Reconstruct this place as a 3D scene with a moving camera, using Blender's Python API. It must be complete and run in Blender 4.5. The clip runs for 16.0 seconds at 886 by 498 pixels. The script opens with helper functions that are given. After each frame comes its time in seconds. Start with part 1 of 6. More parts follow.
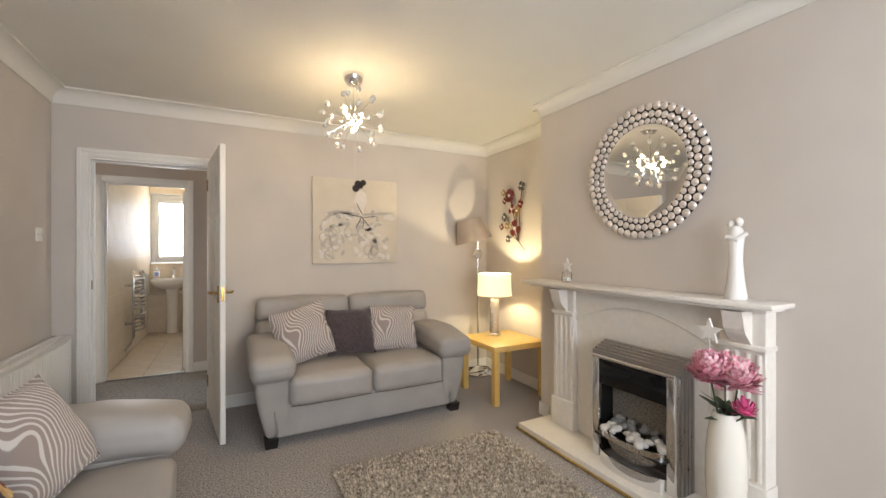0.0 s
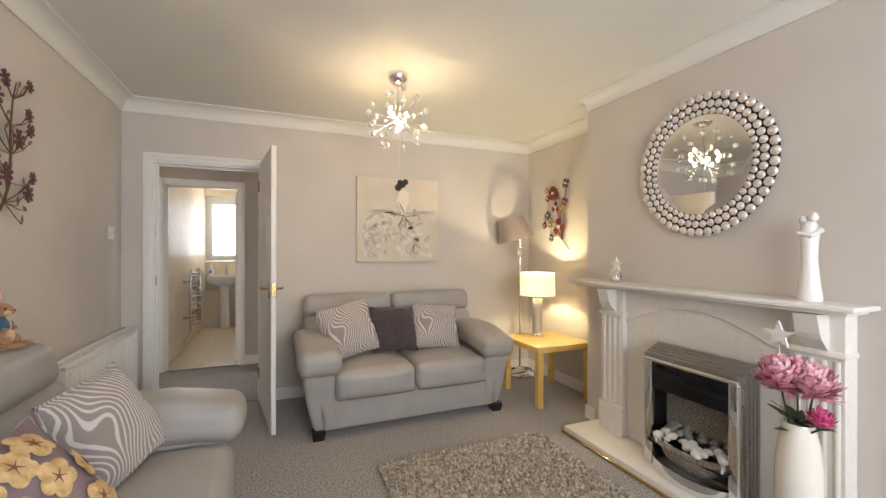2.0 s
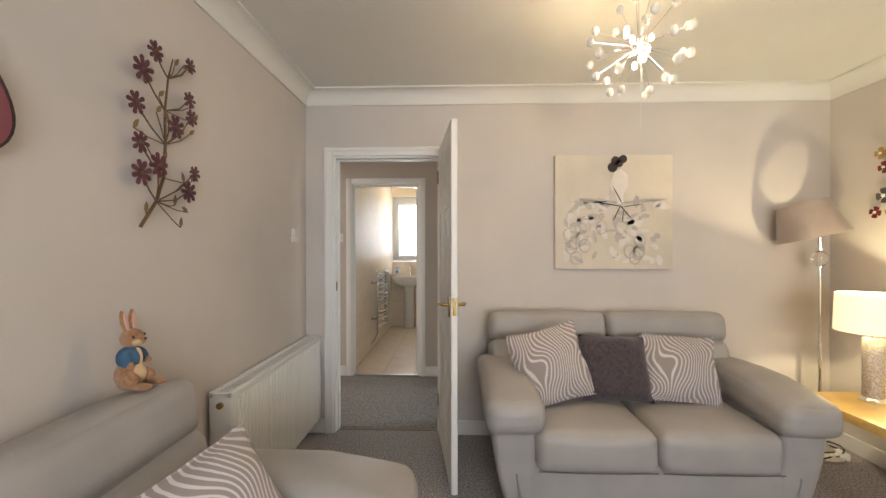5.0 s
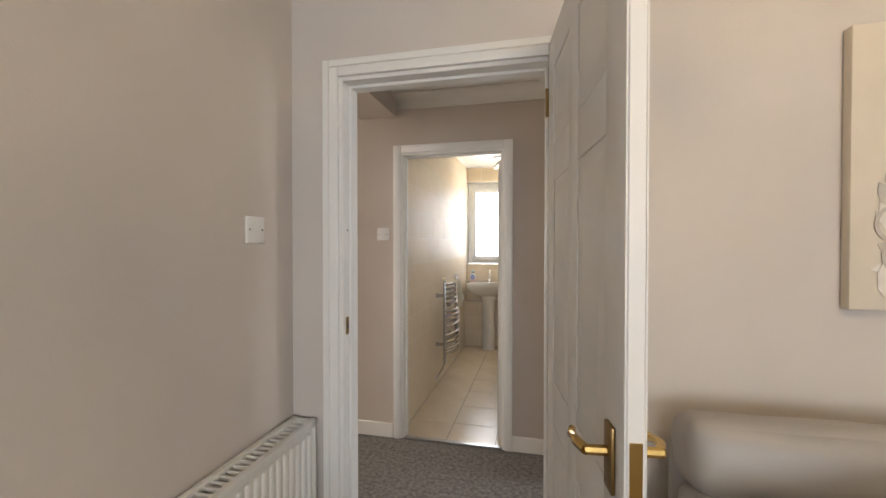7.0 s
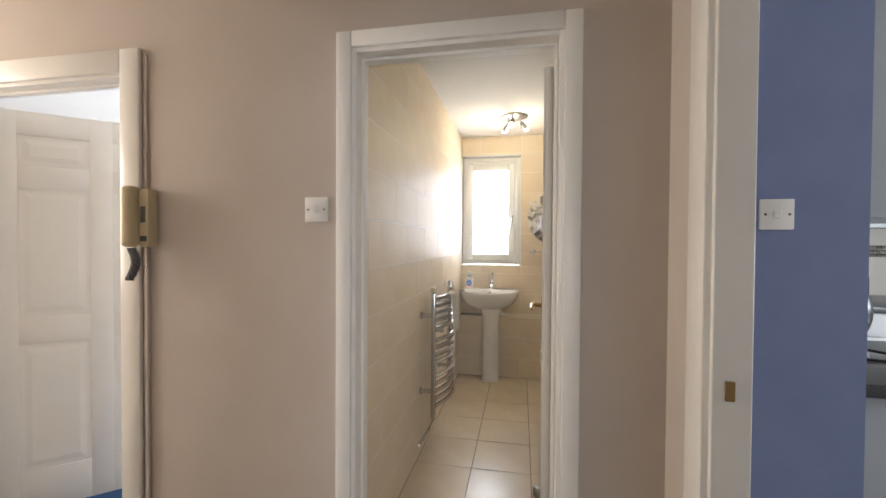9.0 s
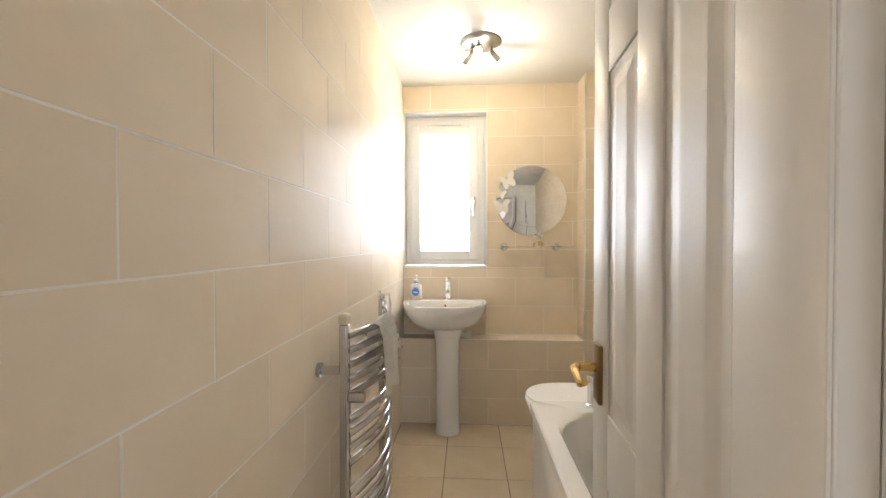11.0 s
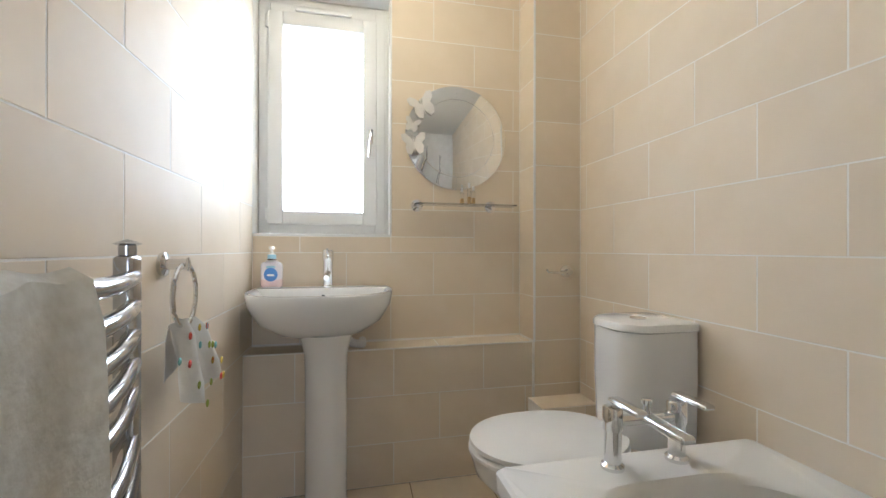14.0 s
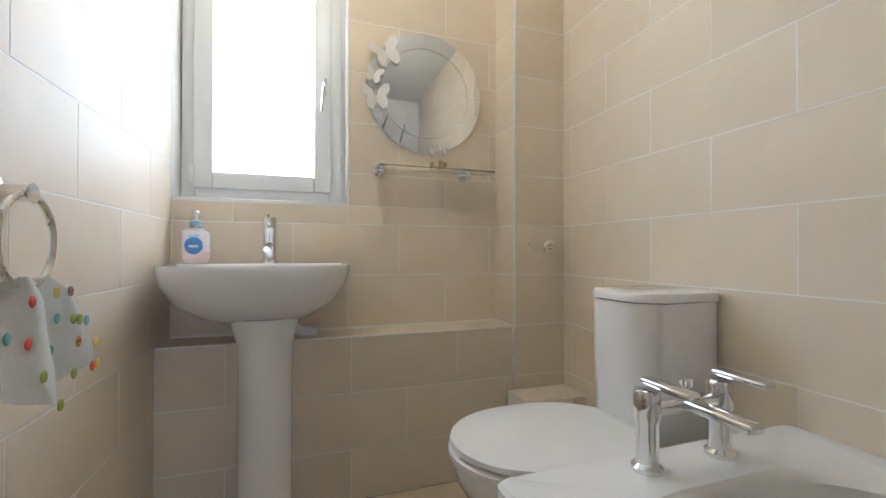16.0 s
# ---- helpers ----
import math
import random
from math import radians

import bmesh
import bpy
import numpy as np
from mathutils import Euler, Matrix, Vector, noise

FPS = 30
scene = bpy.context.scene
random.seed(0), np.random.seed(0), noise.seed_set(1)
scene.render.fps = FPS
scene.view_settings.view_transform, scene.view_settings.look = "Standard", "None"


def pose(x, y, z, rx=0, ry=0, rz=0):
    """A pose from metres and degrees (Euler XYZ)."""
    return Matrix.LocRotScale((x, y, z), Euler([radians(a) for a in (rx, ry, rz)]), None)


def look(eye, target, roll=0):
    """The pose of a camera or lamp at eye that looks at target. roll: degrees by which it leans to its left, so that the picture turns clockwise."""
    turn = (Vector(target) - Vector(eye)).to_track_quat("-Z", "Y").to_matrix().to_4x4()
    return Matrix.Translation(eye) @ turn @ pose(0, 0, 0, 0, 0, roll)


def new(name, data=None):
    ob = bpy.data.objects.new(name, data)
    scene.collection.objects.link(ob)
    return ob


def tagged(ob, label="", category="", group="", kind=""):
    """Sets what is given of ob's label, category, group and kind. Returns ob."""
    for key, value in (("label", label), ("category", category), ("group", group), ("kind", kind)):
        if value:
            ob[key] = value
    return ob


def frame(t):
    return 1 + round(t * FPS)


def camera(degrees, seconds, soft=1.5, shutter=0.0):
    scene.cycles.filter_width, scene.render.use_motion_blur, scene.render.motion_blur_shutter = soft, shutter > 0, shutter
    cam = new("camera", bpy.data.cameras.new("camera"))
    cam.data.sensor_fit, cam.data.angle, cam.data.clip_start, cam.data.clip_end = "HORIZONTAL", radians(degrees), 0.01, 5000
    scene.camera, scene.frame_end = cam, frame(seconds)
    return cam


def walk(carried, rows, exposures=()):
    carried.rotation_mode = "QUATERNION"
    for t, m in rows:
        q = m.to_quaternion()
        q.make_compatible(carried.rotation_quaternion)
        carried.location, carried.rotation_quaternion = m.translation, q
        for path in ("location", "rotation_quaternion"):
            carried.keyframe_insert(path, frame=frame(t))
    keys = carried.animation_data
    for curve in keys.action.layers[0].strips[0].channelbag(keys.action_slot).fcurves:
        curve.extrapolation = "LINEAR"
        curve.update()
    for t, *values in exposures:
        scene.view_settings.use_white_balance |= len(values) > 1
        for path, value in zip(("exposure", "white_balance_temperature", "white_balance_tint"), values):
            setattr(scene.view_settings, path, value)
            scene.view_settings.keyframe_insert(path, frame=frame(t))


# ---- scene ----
cam = camera(95.1, 16.0)
METRES, EYE, TILT, LEAN, TURN = 6.3, 1.29, 0.0, 0.0, -27.6
ROWS = [
    (0.0, 0.0, 0.0, 0.0, -0.0, -0.01, 0.03),
    (0.5, -0.0015, -0.0, -0.0007, 1.03, -0.02, 0.04),
    (1.0, -0.0033, 0.0001, -0.0012, 2.17, -0.02, 0.02),
    (1.5, -0.0053, 0.0004, -0.0018, 3.55, 0.02, -0.05),
    (2.0, -0.007, 0.0019, -0.0024, 5.22, 0.03, -0.08),
    (2.5, -0.0089, 0.0055, -0.0029, 7.15, 0.02, -0.11),
    (3.0, -0.0113, 0.0117, -0.0031, 10.23, 0.01, -0.08),
    (3.5, -0.016, 0.022, -0.0028, 14.6, 0.01, -0.1),
    (4.0, -0.03, 0.0444, -0.0027, 19.52, -0.07, -0.1),
    (4.5, -0.0505, 0.0796, 0.0004, 24.71, -0.14, -0.03),
    (5.0, -0.0717, 0.124, 0.0029, 29.49, -0.25, 0.03),
    (6.25, -0.1435, 0.2480, 0.0062, 38.0, -0.55, -0.02),
    (7.5, -0.2375, 0.3613, 0.0084, 41.7, -0.85, -0.11),
    (8.0, -0.268, 0.3999, 0.0064, 41.87, -0.88, -0.19),
    (8.5, -0.3095, 0.437, 0.0022, 41.12, -0.88, -0.31),
    (9.0, -0.3459, 0.4794, 0.0006, 38.51, -0.96, -0.37),
    (11.5, -0.473, 0.6674, -0.0136, 30.14, -0.8, 0.03),
    (12.0, -0.4896, 0.6961, -0.0197, 28.77, -0.64, -0.16),
    (12.5, -0.5033, 0.7232, -0.0275, 24.51, -0.48, -0.1),
    (13.0, -0.5142, 0.745, -0.0348, 20.39, -0.24, 0.05),
    (13.5, -0.5235, 0.7619, -0.0401, 17.76, -0.04, -0.06),
    (14.0, -0.5315, 0.7769, -0.0461, 15.27, 0.08, -0.09),
    (14.5, -0.5372, 0.7904, -0.0524, 13.38, 0.22, -0.07),
    (15.0, -0.5418, 0.801, -0.0568, 11.84, 0.26, -0.08),
    (15.5, -0.5459, 0.8089, -0.0616, 10.53, 0.38, -0.12),
    (16.0, -0.5483, 0.8158, -0.0654, 9.28, 0.42, -0.11),
]
walk(cam, [(t, pose(0, 0, EYE, TILT, LEAN, TURN) @ pose(METRES * x, METRES * y, METRES * z, 90 + pitch, roll, yaw)) for t, x, y, z, yaw, pitch, roll in ROWS],
     exposures=[(0.0, 0.36, 6500, 10), (5.0, 0.40, 6500, 10), (7.5, 0.48, 6500, 10), (9.0, 0.60, 6400, 10), (11.5, 0.90, 6350, 10), (13.0, 0.68, 5900, 8), (16.0, 0.54, 5400, 7)])

# ---- world, lamps ----
world = bpy.data.worlds.new("world")
scene.world = world
world.use_nodes = True
wn = world.node_tree.nodes
sky = wn.new("ShaderNodeTexSky")
sky.sky_type = 'NISHITA'
sky.sun_disc = False
sky.sun_elevation, sky.sun_rotation = radians(38), radians(200)
world.node_tree.links.new(sky.outputs[0], wn["Background"].inputs[0])
wn["Background"].inputs[1].default_value = 0.08


def lamp(name, kind, m, energy, color, size=0.1, size_y=None):
    d = bpy.data.lights.new(name, kind)
    d.energy, d.color = energy, color
    if kind == "AREA":
        d.shape, d.size, d.size_y = "RECTANGLE", size, size_y or size
    elif kind == "SUN":
        d.angle = size
    else:
        d.shadow_soft_size = size
    ob = new(name, d)
    ob.matrix_world = m
    return ob


DAY = (0.86, 0.92, 1.0)
WARM = (1.0, 0.73, 0.42)
lamp("sun", "SUN", look((0, -10, 12), (0, 0, 0)), 2.0, (1.0, 0.95, 0.88), radians(0.5))
lamp("lounge_window_daylight", "AREA", look((0.9, -1.62, 1.45), (0.9, 2, 1.2)), 57, DAY, 2.2, 1.2)
lamp("bath_window_daylight", "AREA", look((-0.84, 8.0, 1.62), (-0.84, 5, 1.3)), 10.5, (0.84, 0.91, 1.0), 0.50, 1.0)
lamp("kitchen_window_daylight", "AREA", look((3.05, 5.0, 1.5), (0, 5.0, 1.2)), 45, DAY, 1.4, 1.0)
lamp("bedroom_window_daylight", "AREA", look((-2.4, 8.3, 1.5), (-2.4, 5, 1.2)), 110, (0.9, 0.95, 1.0), 1.4, 1.0)
# added fill lamp that brightens the hall from its windowless west end
lamp("hall_window_daylight", "AREA", look((-4.5, 4.4, 1.7), (0, 4.4, 1.3)), 42, (1.0, 0.90, 0.78), 0.7, 1.2)
lamp("chandelier_bulbs", "POINT", pose(0.69, 2.55, 2.09), 22, WARM, 0.025)
lamp("table_lamp_bulb", "POINT", pose(2.17, 3.12, 0.955), 19, (1.0, 0.86, 0.53), 0.02)
lamp("bath_spot_bulbs", "POINT", pose(-0.60, 7.16, 2.17), 5.6, (1.0, 0.85, 0.60), 0.02)

# ---- materials ----


def mat(name, color, rough=0.5, metal=0.0, color2=None, scale=8.0, bump=0.0, bump_scale=60.0, detail=6.0,
        coat=0.0, spec=0.5, rand=0.0, trans=0.0, emit=None, strength=0.0, sheen=0.0, distort=0.0, ior=1.45, rough_var=0.0):
    m = bpy.data.materials.new(name)
    m.use_nodes = True
    nt = m.node_tree
    b = nt.nodes["Principled BSDF"]
    b.inputs["Roughness"].default_value = rough
    b.inputs["Metallic"].default_value = metal
    b.inputs["Coat Weight"].default_value = coat
    b.inputs["Specular IOR Level"].default_value = spec
    b.inputs["Transmission Weight"].default_value = trans
    b.inputs["Sheen Weight"].default_value = sheen
    b.inputs["IOR"].default_value = ior
    b.inputs["Base Color"].default_value = (*color, 1)
    tc = nt.nodes.new("ShaderNodeTexCoord")
    if color2 or rough_var:
        n = nt.nodes.new("ShaderNodeTexNoise")
        n.inputs["Scale"].default_value, n.inputs["Detail"].default_value = scale, detail
        n.inputs["Distortion"].default_value = distort
        nt.links.new(tc.outputs["Object"], n.inputs["Vector"])
    if color2:
        r = nt.nodes.new("ShaderNodeValToRGB")
        r.color_ramp.elements[0].position, r.color_ramp.elements[1].position = 0.35, 0.65
        r.color_ramp.elements[0].color, r.color_ramp.elements[1].color = (*color, 1), (*color2, 1)
        nt.links.new(n.outputs["Fac"], r.inputs["Fac"])
        out = r.outputs["Color"]
        if rand:
            oi = nt.nodes.new("ShaderNodeObjectInfo")
            h = nt.nodes.new("ShaderNodeHueSaturation")
            mr = nt.nodes.new("ShaderNodeMapRange")
            mr.inputs["To Min"].default_value, mr.inputs["To Max"].default_value = 1 - rand, 1 + rand
            nt.links.new(oi.outputs["Random"], mr.inputs["Value"])
            nt.links.new(mr.outputs[0], h.inputs["Value"])
            nt.links.new(out, h.inputs["Color"])
            out = h.outputs["Color"]
        nt.links.new(out, b.inputs["Base Color"])
    if rough_var:
        q = nt.nodes.new("ShaderNodeMapRange")
        q.inputs["To Min"].default_value, q.inputs["To Max"].default_value = max(0, rough - rough_var), rough + rough_var
        nt.links.new(n.outputs["Fac"], q.inputs["Value"])
        nt.links.new(q.outputs[0], b.inputs["Roughness"])
    if bump:
        n2 = nt.nodes.new("ShaderNodeTexNoise")
        n2.inputs["Scale"].default_value, n2.inputs["Detail"].default_value = bump_scale, 4
        nt.links.new(tc.outputs["Object"], n2.inputs["Vector"])
        bn = nt.nodes.new("ShaderNodeBump")
        bn.inputs["Strength"].default_value, bn.inputs["Distance"].default_value = bump, 0.01
        nt.links.new(n2.outputs["Fac"], bn.inputs["Height"])
        nt.links.new(bn.outputs[0], b.inputs["Normal"])
    if emit:
        b.inputs["Emission Color"].default_value = (*emit, 1)
        b.inputs["Emission Strength"].default_value = strength
    return m


def swirl_mat(name, base, line, lines, swirl):
    """Woven fabric printed with bundles of pale lines that flow round one another."""
    m = mat(name, base, 0.85, bump=0.03, bump_scale=400, sheen=0.2)
    nt = m.node_tree
    tc = nt.nodes.new("ShaderNodeTexCoord")
    n = nt.nodes.new("ShaderNodeTexNoise")
    n.inputs["Scale"].default_value, n.inputs["Detail"].default_value = 6.0, 0.0
    nt.links.new(tc.outputs["Object"], n.inputs["Vector"])
    sp = nt.nodes.new("ShaderNodeSeparateXYZ")
    nt.links.new(tc.outputs["Object"], sp.inputs[0])
    along = nt.nodes.new("ShaderNodeMath")
    along.operation = 'MULTIPLY'
    along.inputs[1].default_value = lines
    nt.links.new(sp.outputs["X"], along.inputs[0])
    phase = nt.nodes.new("ShaderNodeMath")
    phase.operation = 'MULTIPLY_ADD'
    phase.inputs[1].default_value = swirl
    nt.links.new(n.outputs["Fac"], phase.inputs[0])
    nt.links.new(along.outputs[0], phase.inputs[2])
    wave = nt.nodes.new("ShaderNodeMath")
    wave.operation = 'SINE'
    nt.links.new(phase.outputs[0], wave.inputs[0])
    r = nt.nodes.new("ShaderNodeValToRGB")
    r.color_ramp.elements[0].position, r.color_ramp.elements[1].position = 0.25, 0.6
    r.color_ramp.elements[0].color, r.color_ramp.elements[1].color = (*base, 1), (*line, 1)
    nt.links.new(wave.outputs[0], r.inputs["Fac"])
    nt.links.new(r.outputs[0], nt.nodes["Principled BSDF"].inputs["Base Color"])
    return m


M_WALL = mat("lounge wall paint", (0.60, 0.545, 0.495), 0.75, color2=(0.625, 0.57, 0.52), scale=3, bump=0.05, bump_scale=120, spec=0.3)
M_HALLWALL = mat("hall wall paint", (0.54, 0.475, 0.42), 0.7, color2=(0.57, 0.505, 0.45), scale=3, bump=0.06, bump_scale=120, spec=0.3)
M_BLUE = mat("kitchen blue paint", (0.19, 0.235, 0.40), 0.7, color2=(0.21, 0.255, 0.42), scale=5, bump=0.05, bump_scale=120, spec=0.3)
M_CEIL = mat("ceiling paint", (0.74, 0.715, 0.665), 0.85, color2=(0.76, 0.74, 0.69), scale=2, bump=0.04, bump_scale=90, spec=0.2)
M_GLOSS = mat("white gloss paint", (0.80, 0.775, 0.735), 0.28, color2=(0.82, 0.80, 0.76), scale=6, bump=0.02, bump_scale=40)
M_DOOR = mat("white door paint", (0.80, 0.775, 0.73), 0.42, color2=(0.82, 0.80, 0.755), scale=5, bump=0.02, bump_scale=150)
M_CARPET = mat("grey carpet", (0.125, 0.108, 0.098), 0.95, color2=(0.47, 0.42, 0.388), scale=100, bump=0.25, bump_scale=150, detail=9, spec=0.1, sheen=0.3)
M_CARPETH = mat("darker hall carpet", (0.09, 0.082, 0.072), 0.95, color2=(0.20, 0.183, 0.163), scale=45, bump=0.25, bump_scale=260, detail=8, spec=0.1, sheen=0.2)
M_RUG = mat("shaggy rug pile", (0.24, 0.18, 0.125), 0.95, color2=(0.84, 0.74, 0.60), scale=48, spec=0.1, sheen=0.3, detail=9)
M_RUGB = mat("rug backing", (0.24, 0.20, 0.16), 0.95)
M_LEATHER = mat("grey leather", (0.345, 0.32, 0.298), 0.42, color2=(0.38, 0.354, 0.33), scale=5, bump=0.05, bump_scale=180, rough_var=0.08)
M_STITCH = mat("dark stitching", (0.13, 0.115, 0.10), 0.8)
M_FOOT = mat("black sofa foot", (0.012, 0.011, 0.010), 0.4)
M_SWIRL = swirl_mat("swirl cushion fabric", (0.30, 0.245, 0.225), (0.60, 0.56, 0.535), 290.0, 62.0)
M_PLUM = mat("aubergine chenille", (0.055, 0.042, 0.046), 0.95, color2=(0.085, 0.067, 0.072), scale=60, bump=0.08, bump_scale=220, sheen=0.4, spec=0.1)
M_MAUVE = mat("mauve cushion fabric", (0.25, 0.185, 0.195), 0.9, color2=(0.30, 0.225, 0.23), scale=12, bump=0.15, bump_scale=300, spec=0.2)
M_OCHRE = mat("yellow printed petal", (0.52, 0.32, 0.14), 0.9, color2=(0.74, 0.53, 0.27), scale=38, spec=0.2)
M_BROWNP = mat("brown print", (0.24, 0.105, 0.07), 0.9, spec=0.2)
M_TABLE = mat("birch veneer", (0.64, 0.41, 0.12), 0.38, color2=(0.71, 0.48, 0.16), scale=9, bump=0.02, bump_scale=80, distort=1.5)
M_CHROME = mat("chrome", (0.78, 0.78, 0.78), 0.06, 1.0, rough_var=0.03, scale=20)
M_RAILC = mat("polished rail chrome", (0.52, 0.52, 0.53), 0.10, 1.0, rough_var=0.04, scale=20)
M_STEEL = mat("brushed steel", (0.42, 0.41, 0.40), 0.30, 1.0, rough_var=0.08, scale=40)
M_BRASS = mat("brass", (0.62, 0.42, 0.15), 0.2, 1.0, rough_var=0.06, scale=30)
M_BRASSD = mat("tarnished brass", (0.30, 0.20, 0.085), 0.35, 1.0, rough_var=0.1, scale=30)
M_BLACK = mat("black metal", (0.01, 0.01, 0.011), 0.3)
M_DGLASS = mat("smoked glass", (0.006, 0.006, 0.007), 0.05)
M_MARBLE = mat("cream marble", (0.76, 0.715, 0.655), 0.3, color2=(0.80, 0.76, 0.70), scale=14, distort=2.0, detail=9)
M_PEBW = mat("white pebble", (0.75, 0.72, 0.68), 0.5, color2=(0.68, 0.65, 0.62), scale=30)
M_PEBG = mat("grey pebble", (0.22, 0.22, 0.22), 0.5, color2=(0.30, 0.30, 0.29), scale=30)
M_GRAVEL = mat("fire back gravel", (0.15, 0.135, 0.11), 0.9, color2=(0.36, 0.32, 0.27), scale=90, bump=0.8, bump_scale=120)
M_VASE = mat("cream glazed ceramic", (0.80, 0.76, 0.68), 0.12, color2=(0.82, 0.78, 0.70), scale=3, coat=0.4)
M_PINK = mat("pink petals", (0.74, 0.20, 0.32), 0.7, color2=(0.92, 0.70, 0.72), scale=70)
M_MAGENTA = mat("magenta petals", (0.62, 0.06, 0.22), 0.7, color2=(0.74, 0.14, 0.32), scale=30)
M_LEAF = mat("dark leaf", (0.03, 0.055, 0.025), 0.5, color2=(0.05, 0.08, 0.035), scale=20)
M_PORC = mat("white glazed figurine", (0.80, 0.77, 0.73), 0.25, bump=0.2, bump_scale=60)
M_MIRROR = mat("mirror silver", (0.80, 0.80, 0.78), 0.01, 1.0)
M_GEM = mat("clear crystal cabochon", (0.80, 0.73, 0.68), 0.12, 0.5, rough_var=0.05, scale=60)
M_GLASS = mat("clear glass", (0.97, 0.98, 0.98), 0.01, trans=1.0)
M_SHADEF = mat("champagne silk shade", (0.36, 0.285, 0.235), 0.45, color2=(0.42, 0.335, 0.28), scale=6, bump=0.1, bump_scale=200, sheen=0.3)
M_SHADEW = mat("lit cream lampshade", (0.86, 0.78, 0.62), 0.8, emit=(1.0, 0.78, 0.44), strength=0.8, bump=0.1, bump_scale=200)
M_LINING = mat("shade lining", (0.80, 0.73, 0.60), 0.7)
M_BULB = mat("glowing bulb", (1, 1, 1), 0.3, emit=(1.0, 0.82, 0.52), strength=18)
M_BULB2 = mat("glowing spot bulb", (1, 1, 1), 0.3, emit=(1.0, 0.88, 0.66), strength=12)
M_CRYSTAL = mat("sparkling crystal bead", (0.95, 0.93, 0.88), 0.05, trans=0.6)
M_CANVAS = mat("cream canvas", (0.66, 0.585, 0.475), 0.8, color2=(0.71, 0.63, 0.52), scale=7, bump=0.04, bump_scale=300)
M_PAINTD = mat("dark paint strokes", (0.045, 0.035, 0.032), 0.7)
M_PAINTG = mat("grey paint strokes", (0.49, 0.445, 0.395), 0.8, color2=(0.56, 0.505, 0.445), scale=30, bump=0.3, bump_scale=120)
M_PAINTW = mat("white paint strokes", (0.72, 0.67, 0.60), 0.8, color2=(0.77, 0.71, 0.64), scale=30, bump=0.3, bump_scale=120)
M_PAINTS = mat("pale skin tone paint", (0.80, 0.71, 0.62), 0.8, color2=(0.84, 0.77, 0.69), scale=20)
M_CRIMSON = mat("crimson lacquered metal", (0.105, 0.012, 0.016), 0.35, color2=(0.17, 0.02, 0.026), scale=7)
M_ROSE = mat("rose lacquered metal", (0.23, 0.062, 0.078), 0.4, color2=(0.30, 0.09, 0.105), scale=6)
M_RIM = mat("dark patina rim", (0.035, 0.018, 0.016), 0.5)
M_PLUMM = mat("plum enamelled metal", (0.085, 0.022, 0.030), 0.4, color2=(0.13, 0.04, 0.05), scale=40)
M_BRONZE = mat("bronze wire", (0.16, 0.105, 0.06), 0.4, 0.7)
M_OLIVE = mat("bronze green leaf", (0.21, 0.145, 0.06), 0.45, 0.5, color2=(0.30, 0.20, 0.09), scale=30)
M_REDM = mat("red enamelled petal", (0.16, 0.015, 0.012), 0.35)
M_GREYM = mat("grey enamelled petal", (0.10, 0.095, 0.09), 0.4, 0.4)
M_GOLDM = mat("gold enamelled petal", (0.42, 0.27, 0.08), 0.35, 0.5)
M_FUR = mat("toy brown plush", (0.33, 0.14, 0.05), 0.95, color2=(0.47, 0.25, 0.11), scale=60, bump=0.8, bump_scale=200, sheen=0.3)
M_RAD = mat("radiator enamel", (0.79, 0.765, 0.72), 0.35, color2=(0.80, 0.78, 0.735), scale=6)
M_PLASTIC = mat("white plastic", (0.80, 0.78, 0.75), 0.35)
M_GREYP = mat("grey plastic", (0.12, 0.12, 0.12), 0.5)
M_IVORY = mat("aged ivory plastic", (0.56, 0.47, 0.30), 0.4, color2=(0.60, 0.51, 0.34), scale=8)
M_CABLE = mat("black cable", (0.012, 0.012, 0.012), 0.5)
M_TILE = mat("cream glazed wall tile", (0.765, 0.655, 0.51), 0.46, color2=(0.80, 0.695, 0.56), scale=5, spec=0.1, bump=0.02, bump_scale=9, rand=0.035)
M_GROUT = mat("wall grout", (0.90, 0.87, 0.82), 0.9, color2=(0.84, 0.80, 0.74), scale=7)
M_FTILE = mat("beige floor tile", (0.64, 0.54, 0.41), 0.24, color2=(0.69, 0.59, 0.46), scale=6, bump=0.02, bump_scale=30, rand=0.02)
M_FGROUT = mat("brown floor grout", (0.14, 0.10, 0.07), 0.9)
M_CERAMIC = mat("white sanitary ceramic", (0.82, 0.80, 0.77), 0.08, coat=0.3, color2=(0.825, 0.805, 0.775), scale=3)
M_ACRYL = mat("white acrylic bath", (0.81, 0.79, 0.75), 0.12, color2=(0.815, 0.795, 0.757), scale=3)
M_UPVC = mat("white window plastic", (0.80, 0.80, 0.79), 0.3)
M_DAYL = mat("bright overcast sky", (1, 1, 1), 1.0, emit=(0.97, 0.985, 1.0), strength=1.5)
M_TOWEL = mat("cream terry towel", (0.82, 0.77, 0.68), 0.98, color2=(0.91, 0.87, 0.79), scale=70, bump=0.14, bump_scale=130, sheen=0.4, spec=0.1)
M_TOWELW = mat("white terry flannel", (0.86, 0.84, 0.80), 0.98, color2=(0.89, 0.87, 0.83), scale=90, bump=0.04, bump_scale=240, sheen=0.3, spec=0.1)
M_SOAP = mat("pale pink liquid soap", (0.78, 0.58, 0.55), 0.12, color2=(0.80, 0.62, 0.59), scale=8, coat=0.5)
M_SOAPCLEAR = mat("cloudy clear bottle plastic", (0.80, 0.74, 0.76), 0.15, color2=(0.82, 0.77, 0.79), scale=8, coat=0.4)
